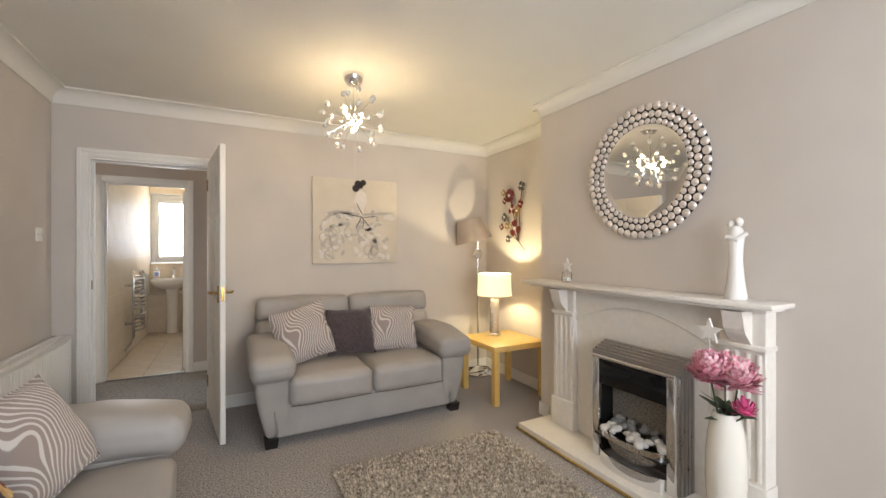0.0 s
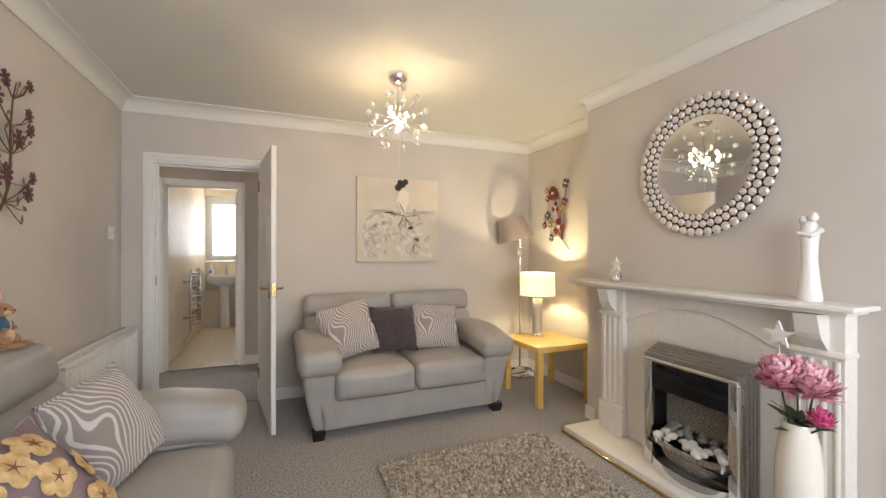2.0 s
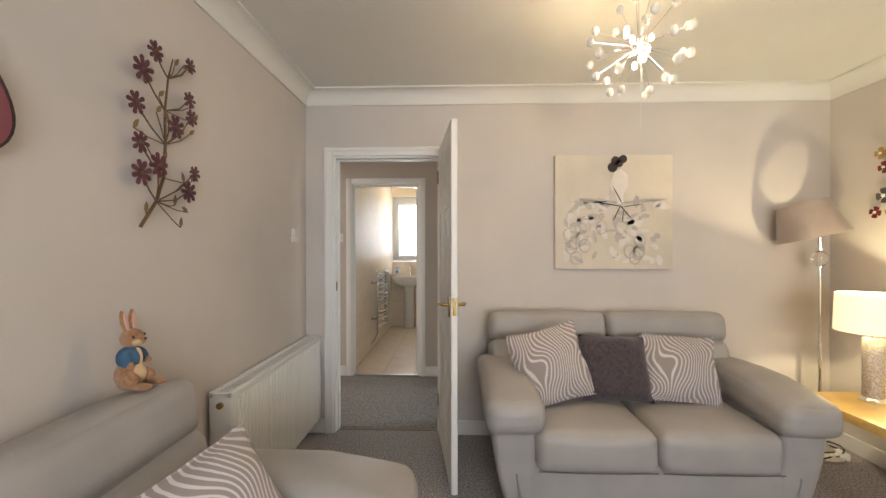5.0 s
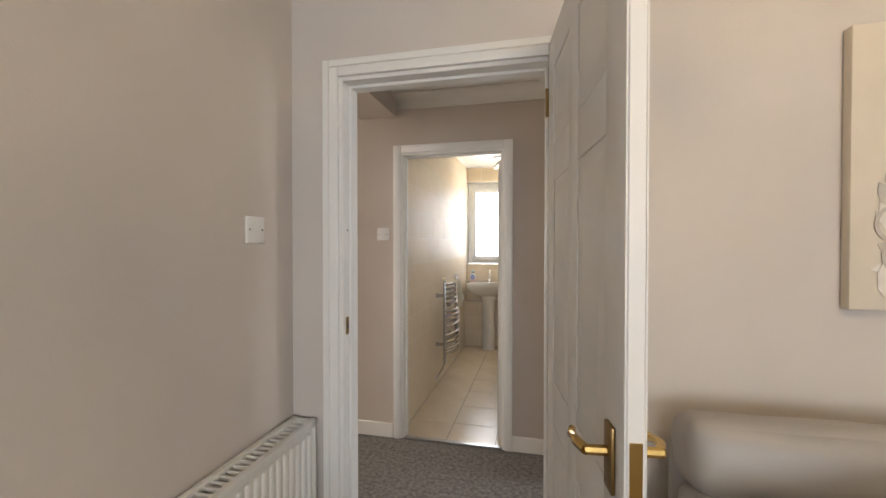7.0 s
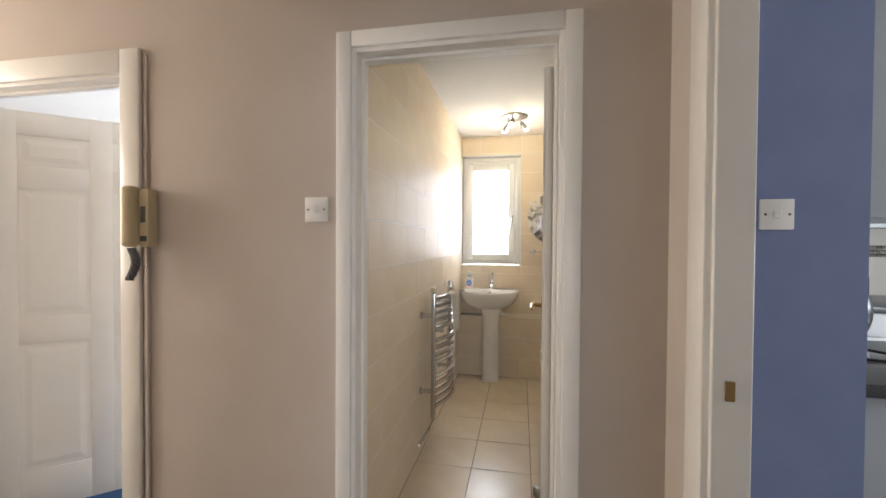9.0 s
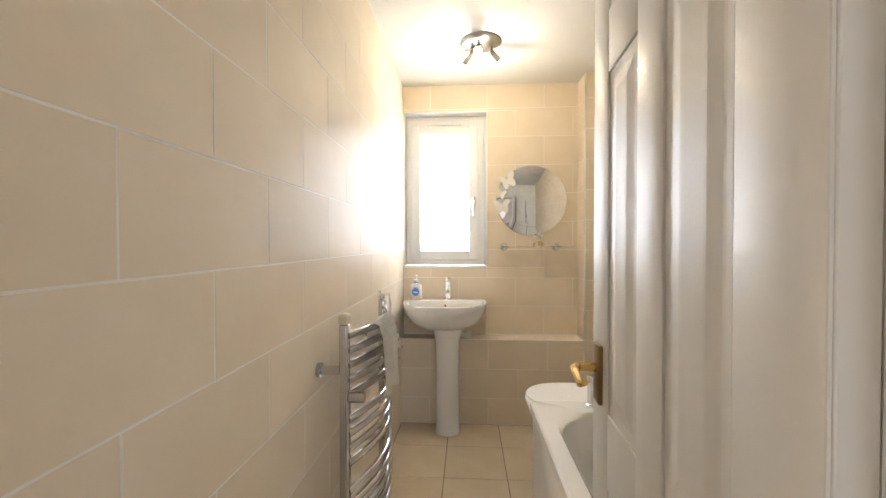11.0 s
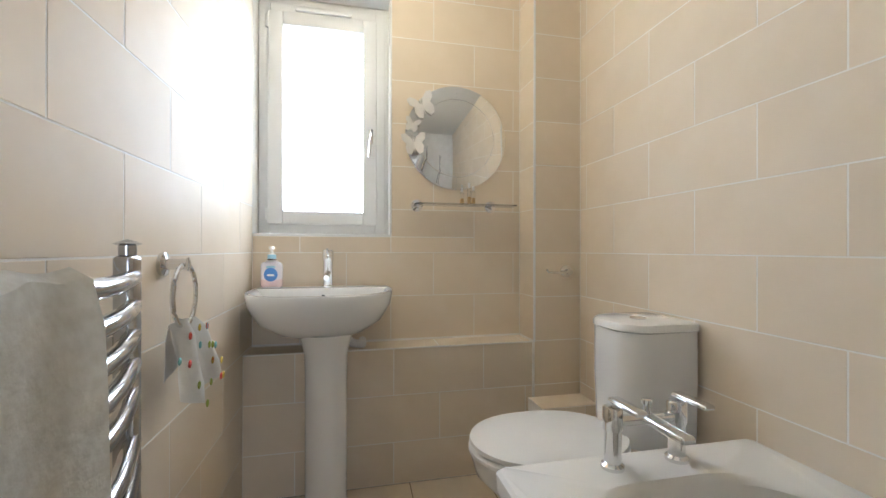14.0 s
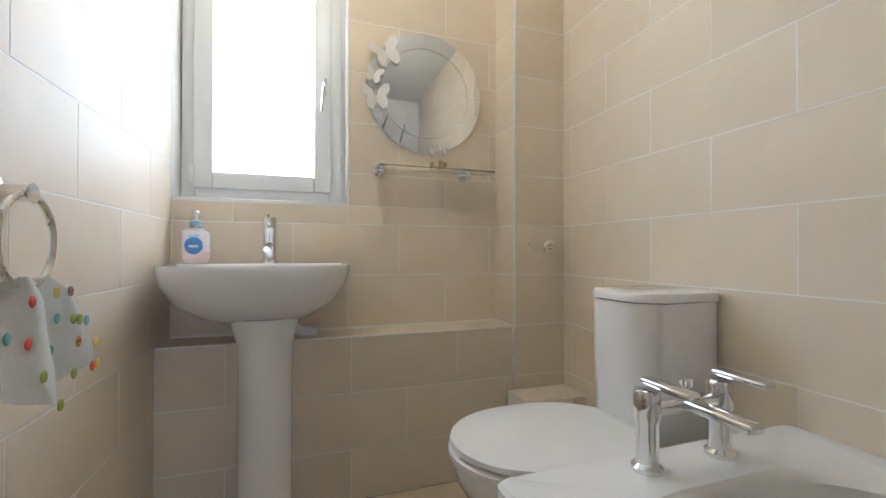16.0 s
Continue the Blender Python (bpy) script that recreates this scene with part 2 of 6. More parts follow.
M_BLUEL = mat("blue label", (0.10, 0.25, 0.62), 0.4)
M_PALEB = mat("pale blue plastic", (0.36, 0.62, 0.74), 0.35)
M_KWHITE = mat("white gloss kitchen unit", (0.78, 0.79, 0.80), 0.15)
M_KGREY = mat("pale grey kitchen panel", (0.40, 0.425, 0.45), 0.5, color2=(0.42, 0.445, 0.47), scale=6)
M_WORK = mat("dark laminate worktop", (0.055, 0.055, 0.058), 0.3, color2=(0.10, 0.10, 0.10), scale=200)
M_TOAST = mat("turquoise enamel", (0.05, 0.33, 0.42), 0.25)
M_MOSAIC = mat("mixed mosaic", (0.09, 0.08, 0.07), 0.2, color2=(0.45, 0.40, 0.33), scale=60, rand=0.5)
M_KTILE = mat("pale kitchen tile", (0.66, 0.63, 0.57), 0.3, color2=(0.68, 0.65, 0.60), scale=5)
M_BLUECARPET = mat("blue carpet", (0.05, 0.11, 0.25), 0.95, color2=(0.08, 0.16, 0.32), scale=120, bump=0.6, bump_scale=200, spec=0.1)

DOTS = [mat(n, c, 0.9) for n, c in (("red dot print", (0.70, 0.10, 0.07)), ("teal dot print", (0.20, 0.47, 0.50)), ("yellow dot print", (0.70, 0.52, 0.10)), ("green dot print", (0.36, 0.42, 0.09)))]

# ---- mesh helpers ----


def mesh_of(bm, name, material, smooth=True):
    me = bpy.data.meshes.new(name)
    bmesh.ops.recalc_face_normals(bm, faces=bm.faces)
    bm.to_mesh(me)
    bm.free()
    me.materials.append(material)
    if smooth:
        me.polygons.foreach_set("use_smooth", [True] * len(me.polygons))
        me.set_sharp_from_angle(angle=radians(40))
    return me


def part(name, bm, material, parent, label="", smooth=True):
    ob = new(name, mesh_of(bm, name, material, smooth))
    ob.parent = parent
    if label:
        ob["label"] = label
    return ob


def thing(name, m, label, category, group=""):
    ob = new(name)
    ob.matrix_world = m
    ob.empty_display_size = 0.1
    return tagged(ob, label, category, group)


def setting(name, bm, material, label="", smooth=False, category=""):
    ob = new(name, mesh_of(bm, name, material, smooth))
    return tagged(ob, label or name.replace("_", " "), category or name.split("_")[0], kind="structure")


def box(bm, x0, x1, y0, y1, z0, z1, bev=0.0, seg=2, m=None):
    r = bmesh.ops.create_cube(bm, size=1.0)
    vs = r["verts"]
    for v in vs:
        v.co = Vector((x0 + (v.co.x + .5) * (x1 - x0), y0 + (v.co.y + .5) * (y1 - y0), z0 + (v.co.z + .5) * (z1 - z0)))
    if bev:
        es = list({e for v in vs for e in v.link_edges})
        out = bmesh.ops.bevel(bm, geom=es, offset=bev, segments=seg, affect='EDGES', profile=0.5)
        vs = list({v for f in out["faces"] for v in f.verts} | {v for v in vs if v.is_valid})
    if m:
        for v in vs:
            v.co = m @ v.co
    return bm


def B(*a, **k):
    return box(bmesh.new(), *a, **k)


def rbox(cx, cy, cz, sx, sy, sz, r, puff=(0, 0, 0), n=7, m=None, bm=None, wrinkle=0.0, seed=0):
    """A soft rounded box with sides that swell by puff."""
    bm = bm or bmesh.new()
    h = Vector((sx / 2, sy / 2, sz / 2))
    r = min(r, h.x * .98, h.y * .98, h.z * .98)
    ks = []
    for i in range(3):
        e = r / h[i]
        inner = [-(1 - e) + 2 * (1 - e) * k / n for k in range(n + 1)]
        arc = [1 - e + e * math.sin(a) for a in (0.4, 0.8, 1.2)]
        ks.append([-1] + [-a for a in reversed(arc)] + inner + arc + [1])
    cache = {}

    def vert(p):
        key = tuple(round(c, 5) for c in p)
        if key not in cache:
            q = Vector((p[0] * h.x, p[1] * h.y, p[2] * h.z))
            inn = Vector([max(-(h[i] - r), min(h[i] - r, q[i])) for i in range(3)])
            d = q - inn
            if d.length > 1e-6:
                q = inn + d.normalized() * r
            f = [(1 - p[i] ** 2) for i in range(3)]
            q += Vector((math.copysign(puff[0] * f[1] * f[2], p[0]) if abs(p[0]) > .5 else 0, math.copysign(puff[1] * f[0] * f[2], p[1]) if abs(p[1]) > .5 else 0,
                         math.copysign(puff[2] * f[0] * f[1], p[2]) if abs(p[2]) > .5 else 0))
            if wrinkle:
                q += Vector(noise.noise_vector(q * 9 + Vector((seed, seed, 0)))) * wrinkle
            q += Vector((cx, cy, cz))
            cache[key] = bm.verts.new(m @ q if m else q)
        return cache[key]
    for ax in range(3):
        u, w = (ax + 1) % 3, (ax + 2) % 3
        for s in (-1, 1):
            for i in range(len(ks[u]) - 1):
                for j in range(len(ks[w]) - 1):
                    quad = []
                    for a, b in ((i, j), (i + 1, j), (i + 1, j + 1), (i, j + 1)):
                        p = [0, 0, 0]
                        p[ax], p[u], p[w] = s, ks[u][a], ks[w][b]
                        quad.append(vert(p))
                    if len(set(quad)) == 4:
                        try:
                            bm.faces.new(quad)
                        except ValueError:
                            pass
    return bm


def rod(bm, p0, p1, r0, r1=None, seg=10, caps=True):
    r1 = r0 if r1 is None else r1
    p0, p1 = Vector(p0), Vector(p1)
    d = p1 - p0
    m = Matrix.Translation((p0 + p1) / 2) @ d.to_track_quat("Z", "Y").to_matrix().to_4x4()
    bmesh.ops.create_cone(bm, cap_ends=caps, segments=seg, radius1=r0, radius2=r1, depth=d.length, matrix=m)
    return bm


def tube(bm, pts, r, seg=8):
    """A round bar through the points; r is one radius or a radius for each."""
    pts = [Vector(p) for p in pts]
    rs = r if isinstance(r, (list, tuple)) else [r] * len(pts)
    rings = []
    for i, p in enumerate(pts):
        d = (pts[min(i + 1, len(pts) - 1)] - pts[max(i - 1, 0)]).normalized()
        up = Vector((0, 0, 1)) if abs(d.z) < .9 else Vector((1, 0, 0))
        a = d.cross(up).normalized()
        b = d.cross(a)
        rings.append([bm.verts.new(p + rs[i] * (math.cos(2 * math.pi * k / seg) * a + math.sin(2 * math.pi * k / seg) * b)) for k in range(seg)])
    for q, s in zip(rings, rings[1:]):
        for k in range(seg):
            bm.faces.new((q[k], q[(k + 1) % seg], s[(k + 1) % seg], s[k]))
    bm.faces.new(rings[0][::-1])
    bm.faces.new(rings[-1])
    return bm


def lathe(bm, prof, seg=28, m=None, sx=1.0, sy=1.0):
    """Turned shape: prof is (radius, z) from the bottom up."""
    rings = []
    for r, z in prof:
        if r < 1e-5:
            rings.append([bm.verts.new((0, 0, z))])
        else:
            rings.append([bm.verts.new((r * sx * math.cos(2 * math.pi * k / seg), r * sy * math.sin(2 * math.pi * k / seg), z)) for k in range(seg)])
    for a, b in zip(rings, rings[1:]):
        for k in range(seg):
            l = (k + 1) % seg
            if len(a) == 1 and len(b) > 1:
                bm.faces.new((a[0], b[k], b[l]))
            elif len(b) == 1 and len(a) > 1:
                bm.faces.new((a[k], a[l], b[0]))
            elif len(a) > 1:
                bm.faces.new((a[k], a[l], b[l], b[k]))
    if m:
        bmesh.ops.transform(bm, matrix=m, verts=[v for q in rings for v in q])
    return bm


def ball(bm, c, rx, ry=None, rz=None, u=12, v=8, m=None):
    mm = Matrix.Translation(c) @ (m or Matrix()) @ Matrix.Diagonal((rx, ry or rx, rz or rx, 1))
    bmesh.ops.create_uvsphere(bm, u_segments=u, v_segments=v, radius=1, matrix=mm)
    return bm


def slab(bm, pts, depth, m):
    """A flat outline in the local xy plane, given thickness and posed by m."""
    a = [bm.verts.new(m @ Vector((x, y, 0))) for x, y in pts]
    b = [bm.verts.new(m @ Vector((x, y, depth))) for x, y in pts]
    n = len(pts)
    bm.faces.new(a[::-1])
    bm.faces.new(b)
    for i in range(n):
        bm.faces.new((a[i], a[(i + 1) % n], b[(i + 1) % n], b[i]))
    return bm


def annulus(bm, outer, inner, depth, m, seg=40):
    """A flat ring between two outlines, functions of the angle, of a given thickness."""
    q = []
    for f, z in ((outer, 0), (inner, 0), (inner, depth), (outer, depth)):
        q.append([bm.verts.new(m @ Vector((*f(2 * math.pi * k / seg), z))) for k in range(seg)])
    for a, b in zip(q, q[1:] + q[:1]):
        for k in range(seg):
            l = (k + 1) % seg
            bm.faces.new((a[k], a[l], b[l], b[k]))
    return bm


def wall_x(bm, x0, x1, y0, y1, z0, z1, holes=()):
    """A wall between two x planes, with openings (y0, y1, z0, z1)."""
    y = y0
    for a, b, c, d in sorted(holes):
        if a > y:
            box(bm, x0, x1, y, a, z0, z1)
        if c > z0:
            box(bm, x0, x1, a, b, z0, c)
        if d < z1:
            box(bm, x0, x1, a, b, d, z1)
        y = b
    if y < y1:
        box(bm, x0, x1, y, y1, z0, z1)
    return bm


def wall_y(bm, y0, y1, x0, x1, z0, z1, holes=()):
    x = x0
    for a, b, c, d in sorted(holes):
        if a > x:
            box(bm, x, a, y0, y1, z0, z1)
        if c > z0:
            box(bm, a, b, y0, y1, z0, c)
        if d < z1:
            box(bm, a, b, y0, y1, d, z1)
        x = b
    if x < x1:
        box(bm, x, x1, y0, y1, z0, z1)
    return bm


# ---- structure ----
CEIL, HCEIL, BCEIL = 2.40, 2.34, 2.35
BX0, BX1, BY1 = -1.13, 0.33, 7.77      # bathroom faces
nb = bmesh.new
setting("floor", B(-1.25, 2.65, -1.8, 3.79, -0.1, 0.0), M_CARPET, "grey flecked fitted carpet in the lounge")
setting("floor_hall", B(-4.6, -0.05, 3.792, 5.02, -0.1, -0.002), M_CARPETH, "grey fitted carpet in the hall")
setting("floor_bath", B(-1.2, 0.40, 5.022, 7.8, -0.1, -0.002), M_FGROUT, "brown grout bed under the floor tiles")
setting("floor_kitchen", B(-0.048, 3.2, 3.8, 5.0, -0.1, -0.004), M_KGREY, "grey kitchen floor")
setting("floor_bedroom", B(-4.6, -1.26, 5.022, 8.4, -0.1, -0.004), M_BLUECARPET, "blue bedroom carpet")
setting("ceiling", B(-1.25, 2.65, -1.8, 3.85, CEIL, CEIL + .1), M_CEIL, "off-white lounge ceiling")
setting("ceiling_hall", B(-4.6, -0.05, 3.85, 5.05, HCEIL, HCEIL + .1), M_CEIL, "white hall ceiling")
setting("ceiling_bath", B(-1.25, 0.40, 5.05, 7.9, BCEIL, BCEIL + .1), M_CEIL, "white bathroom ceiling")
setting("ceiling_kitchen", B(-0.05, 3.2, 3.85, 7.9, HCEIL + .06, HCEIL + .16), M_CEIL, "white kitchen ceiling")
setting("ceiling_bedroom", B(-4.6, -1.25, 5.05, 8.5, HCEIL, HCEIL + .1), M_CEIL, "white bedroom ceiling")
setting("ceiling_hatch", B(-0.95, -0.30, 3.98, 4.72, HCEIL - .02, HCEIL - .001, .006), M_GLOSS, "white loft hatch panel in the hall ceiling")
setting("beam", B(-1.40, -1.14, 3.86, 4.999, 2.205, HCEIL - .001), M_HALLWALL, "boxed downstand beam across the hall")

setting("wall_west", wall_x(nb(), -1.25, -1.10, -1.8, 3.73, 0, CEIL), M_WALL, "warm grey painted lounge wall")
setting("wall_breast", wall_x(nb(), 2.15, 2.49, -1.7, 2.453, 0, CEIL), M_WALL, "warm grey painted chimney breast")
setting("wall_east", wall_x(nb(), 2.49, 2.65, -1.8, 3.73, 0, CEIL), M_WALL, "warm grey painted alcove wall")
DL, DR, DT = -0.912, -0.138, 1.955     # lounge doorway
setting("wall_north", wall_y(nb(), 3.73, 3.79, -1.25, 2.65, 0, CEIL, [(DL, DR, 0, DT)]), M_WALL, "warm grey painted lounge end wall")
setting("wall_hall_south", wall_y(nb(), 3.79, 3.85, -4.6, 3.2, 0, CEIL, [(DL, DR, 0, DT)]), M_HALLWALL, "warm beige painted hall wall")
setting("wall_south", wall_y(nb(), -1.8, -1.65, -1.25, 2.65, 0, CEIL, [(-0.3, 2.0, 0.8, 2.1)]), M_WALL, "warm grey painted window wall")
BL, BR, BT = -1.112, -0.397, 1.962     # bathroom doorway
LL, LR, LT = -2.92, -2.04, 1.945      # bedroom doorway
setting("wall_hall_north", wall_y(nb(), 5.0, 5.06, -4.6, -0.1, 0, HCEIL, [(LL, LR, 0, LT), (BL, BR, 0, BT)]), M_HALLWALL, "warm beige painted hall wall")
setting("wall_bath_south", wall_y(nb(), 5.06, 5.11, -1.25, 0.43, 0, BCEIL, [(BL, BR, 0, BT)]), M_GROUT, "bathroom wall beside the door")
KY0, KY1 = 3.98, 4.72
setting("wall_hall_east", wall_x(nb(), -0.1, -0.03, 3.85, 5.0, 0, HCEIL, [(KY0, KY1, 0, 1.92)]), M_HALLWALL, "warm beige painted hall wall with kitchen doorway")
setting("wall_kitchen_blue", wall_y(nb(), 4.99, 5.055, -0.03, 0.40, 0, HCEIL + .06), M_BLUE, "blue painted kitchen wall")
setting("wall_bath_west", wall_x(nb(), -1.25, BX0 - .0006, 5.06, 7.95, 0, BCEIL), M_GROUT, "pale grout behind the bathroom tiles")
setting("wall_bath_east", wall_x(nb(), BX1 + .0006, 0.40, 5.11, 7.95, 0, BCEIL), M_GROUT, "pale grout behind the bathroom tiles")
WX0, WX1, WZ0, WZ1 = -1.13, -0.535, 1.06, 2.165    # bathroom window
setting("wall_bath_north", wall_y(nb(), BY1 + .0006, 7.95, BX0 - .0006, BX1 + .0006, 0, BCEIL, [(WX0, WX1, WZ0, WZ1)]), M_GROUT, "pale grout behind the bathroom tiles")
setting("wall_kitchen_north", wall_y(nb(), 7.45, 7.6, 0.40, 3.2, 0, 2.4), M_KTILE, "pale kitchen wall")
setting("wall_kitchen_east", wall_x(nb(), 3.1, 3.2, 3.8, 7.6, 0, 2.4), M_KTILE, "pale kitchen wall")
setting("wall_hall_west", wall_x(nb(), -4.7, -4.6, 3.79, 8.5, 0, HCEIL), M_HALLWALL, "beige wall at the end of the hall")
setting("wall_bedroom_north", wall_y(nb(), 8.4, 8.5, -4.6, -1.25, 0, HCEIL), M_WALL, "pale bedroom wall")

# cove, skirting


def cove(name, a, b, inward, size=0.10, top=CEIL):
    """A concave plaster cove between two corners."""
    a, b, n = Vector((*a, top)), Vector((*b, top)), Vector((*inward, 0))
    prof = [(0.002, -size), (0.012, -size)] + [(0.012 + (size - .024) * (1 - math.cos(t)), -size + 0.012 + (size - .024) * math.sin(t)) for t in [k * math.pi / 16 for k in range(9)]] + [(size, -0.012), (size, -0.001), (0.002, -0.001)]
    bm = bmesh.new()
    ends = []
    for p in (a, b):
        ends.append([bm.verts.new(p + n * u + Vector((0, 0, w))) for u, w in prof])
    for i in range(len(prof)):
        j = (i + 1) % len(prof)
        bm.faces.new((ends[0][i], ends[0][j], ends[1][j], ends[1][i]))
    bm.faces.new(ends[0])
    bm.faces.new(ends[1][::-1])
    return setting(name, bm, M_CEIL, "white plaster cove cornice", True, "cornice")


cove("trim_cove_west", (-1.10, -1.65), (-1.10, 3.73), (1, 0))
cove("trim_cove_north", (-1.10, 3.73), (2.49, 3.73), (0, -1))
cove("trim_cove_alcove", (2.49, 2.453), (2.49, 3.73), (-1, 0))
cove("trim_cove_breast", (2.15, -1.65), (2.15, 2.453), (-1, 0), 0.085)
cove("trim_cove_hall", (-1.14, 5.0), (-0.10, 5.0), (0, -1), 0.09, HCEIL)
cove("trim_cove_hall_east", (-0.10, 3.85), (-0.10, 4.91), (-1, 0), 0.09, HCEIL)
cove("trim_cove_breast_side", (2.15, 2.453), (2.49, 2.453), (0, 1))


def skirt(name, x0, x1, y0, y1, z=0.0, h=0.10):
    setting(name, B(x0, x1, y0, y1, z + .001, z + h, .004, 1), M_GLOSS, "white gloss skirting board", category="skirting board")


skirt("baseboard_1", -1.10, -1.085, -1.65, 3.715)
skirt("baseboard_2", -1.10, -0.968, 3.715, 3.73)
skirt("baseboard_3", -0.06, 2.475, 3.715, 3.73)
skirt("baseboard_4", 2.475, 2.49, 2.47, 3.73)
skirt("baseboard_5", 2.15, 2.475, 2.453, 2.468)
skirt("baseboard_6", 2.135, 2.15, 2.36, 2.468)
skirt("baseboard_7", -1.93, -1.165, 4.985, 5.0)
skirt("baseboard_8", -0.355, -0.115, 4.985, 5.0)
skirt("baseboard_9", -0.115, -0.10, 4.80, 4.985)
skirt("baseboard_10", -4.6, -0.972, 3.85, 3.865)


def frame_y(name, x0, x1, top, ys, wall, aw=0.075, lining=0.022, mould=True):
    """A painted door frame in a wall that runs along x: lining, stop and architraves on the faces ys = [(face, outward)]."""
    y0, y1 = wall
    th = new(name)
    tagged(th, "white gloss painted door frame with moulded architrave", "door frame", kind="structure")
    part("jamb", B(x0 - .001, x0 + lining, y0, y1, 0, top, .002, 1), M_GLOSS, th)
    part("jamb", B(x1 - lining, x1 + .001, y0, y1, 0, top, .002, 1), M_GLOSS, th)
    part("head", B(x0 + lining, x1 - lining, y0, y1, top - lining, top, .002, 1), M_GLOSS, th)
    m = y0 + 0.045
    part("door_stop", B(x0 + lining, x0 + lining + .012, m, m + .03, 0, top - lining, .002, 1), M_GLOSS, th)
    part("door_stop", B(x1 - lining - .012, x1 - lining, m, m + .03, 0, top - lining, .002, 1), M_GLOSS, th)
    part("door_stop", B(x0 + lining + .012, x1 - lining - .012, m, m + .03, top - lining - .012, top - lining, .002, 1), M_GLOSS, th)
    for face, s in ys:
        a, b = sorted((face, face + s * .018))
        c, d = sorted((face + s * .017, face + s * .024))
        for u0, u1, w0, w1 in ((x0 - aw, x0 + .008, 0, top + aw), (x1 - .008, x1 + aw, 0, top + aw), (x0 + .008, x1 - .008, top - .008, top + aw)):
            part("architrave", B(u0, u1, a, b, w0, w1, .005), M_GLOSS, th)
        if not mould:
            continue
        part("moulding", B(x0 - aw + .004, x0 - aw + .03, c, d, 0, top + aw - .004, .003, 1), M_GLOSS, th)
        part("moulding", B(x1 + aw - .03, x1 + aw - .004, c, d, 0, top + aw - .004, .003, 1), M_GLOSS, th)
        part("moulding", B(x0 - aw + .03, x1 + aw - .03, c, d, top + aw - .03, top + aw - .004, .003, 1), M_GLOSS, th)
    return th


fr = frame_y("door_frame_1", DL, DR, DT, [(3.73, -1), (3.85, 1)], (3.728, 3.852), 0.054)
part("strike_plate", B(DL + .020, DL + .0245, 3.748, 3.770, 1.00, 1.065, .001, 1), M_BRASSD, fr, "small tarnished strike plate")
part("strike_hole", B(DL + .020, DL + .0252, 3.755, 3.764, 1.02, 1.045), M_BLACK, fr)
part("screw_hole", rod(nb(), (DL + .020, 3.762, 1.39), (DL + .0232, 3.762, 1.39), .004), M_BLACK, fr)
fr = frame_y("door_frame_2", BL, BR, BT, [(5.0, -1), (5.11, 1)], (4.998, 5.112), 0.046, mould=False)
fr = frame_y("door_frame_3", LL, LR, LT, [(5.0, -1)], (4.998, 5.062), 0.08, mould=False)
setting("threshold", B(BL + .03, BR - .03, 4.995, 5.03, 0.001, 0.012, .004), M_STEEL, "metal carpet threshold strip", category="threshold")
setting("threshold_2", B(DL + .03, DR - .03, 3.775, 3.80, 0.001, 0.006, .002, 1), M_RUGB, "carpet joint strip under the lounge door", category="threshold")
# kitchen frame on the hall side wall
fr = new("door_frame_4")
tagged(fr, "white gloss kitchen door frame without a closed door", "door frame", kind="structure")
part("jamb", B(-.105, -.022, KY1 - .022, KY1 + .001, 0, 1.92, .002, 1), M_GLOSS, fr)
part("jamb", B(-.105, -.022, KY0 - .001, KY0 + .022, 0, 1.92, .002, 1), M_GLOSS, fr)
part("head", B(-.105, -.022, KY0 + .022, KY1 - .022, 1.90, 1.92, .002, 1), M_GLOSS, fr)
part("architrave", B(-.122, -.10, KY1 - .01, KY1 + .085, 0, 2.00, .005), M_GLOSS, fr)
part("architrave", B(-.122, -.10, KY0 - .085, KY0 + .01, 0, 2.00, .005), M_GLOSS, fr)
part("architrave", B(-.122, -.10, KY0 + .01, KY1 - .01, 1.91, 2.00, .005), M_GLOSS, fr)
part("strike_plate", B(-.078, -.058, KY1 - .026, KY1 - .021, 0.94, 0.985, .001, 1), M_BRASSD, fr, "worn brass strike plate")

# ---- doors ----


def fielded(x0, x1, z0, z1, ys):
    """A raised door panel: wide sloping margins up to a flat field; ys = (foot, field)."""
    bm = bmesh.new()
    rings = []
    for inset, k in ((0, 0), (.010, .15), (.022, .55), (.032, .95), (.037, 1)):
        y = ys[0] + (ys[1] - ys[0]) * k
        rings.append([bm.verts.new(p) for p in ((x0 + inset, y, z0 + inset), (x1 - inset, y, z0 + inset), (x1 - inset, y, z1 - inset), (x0 + inset, y, z1 - inset))])
    for a, b in zip(rings, rings[1:]):
        for i in range(4):
            bm.faces.new((a[i], a[(i + 1) % 4], b[(i + 1) % 4], b[i]))
    bm.faces.new(rings[-1])
    return bm


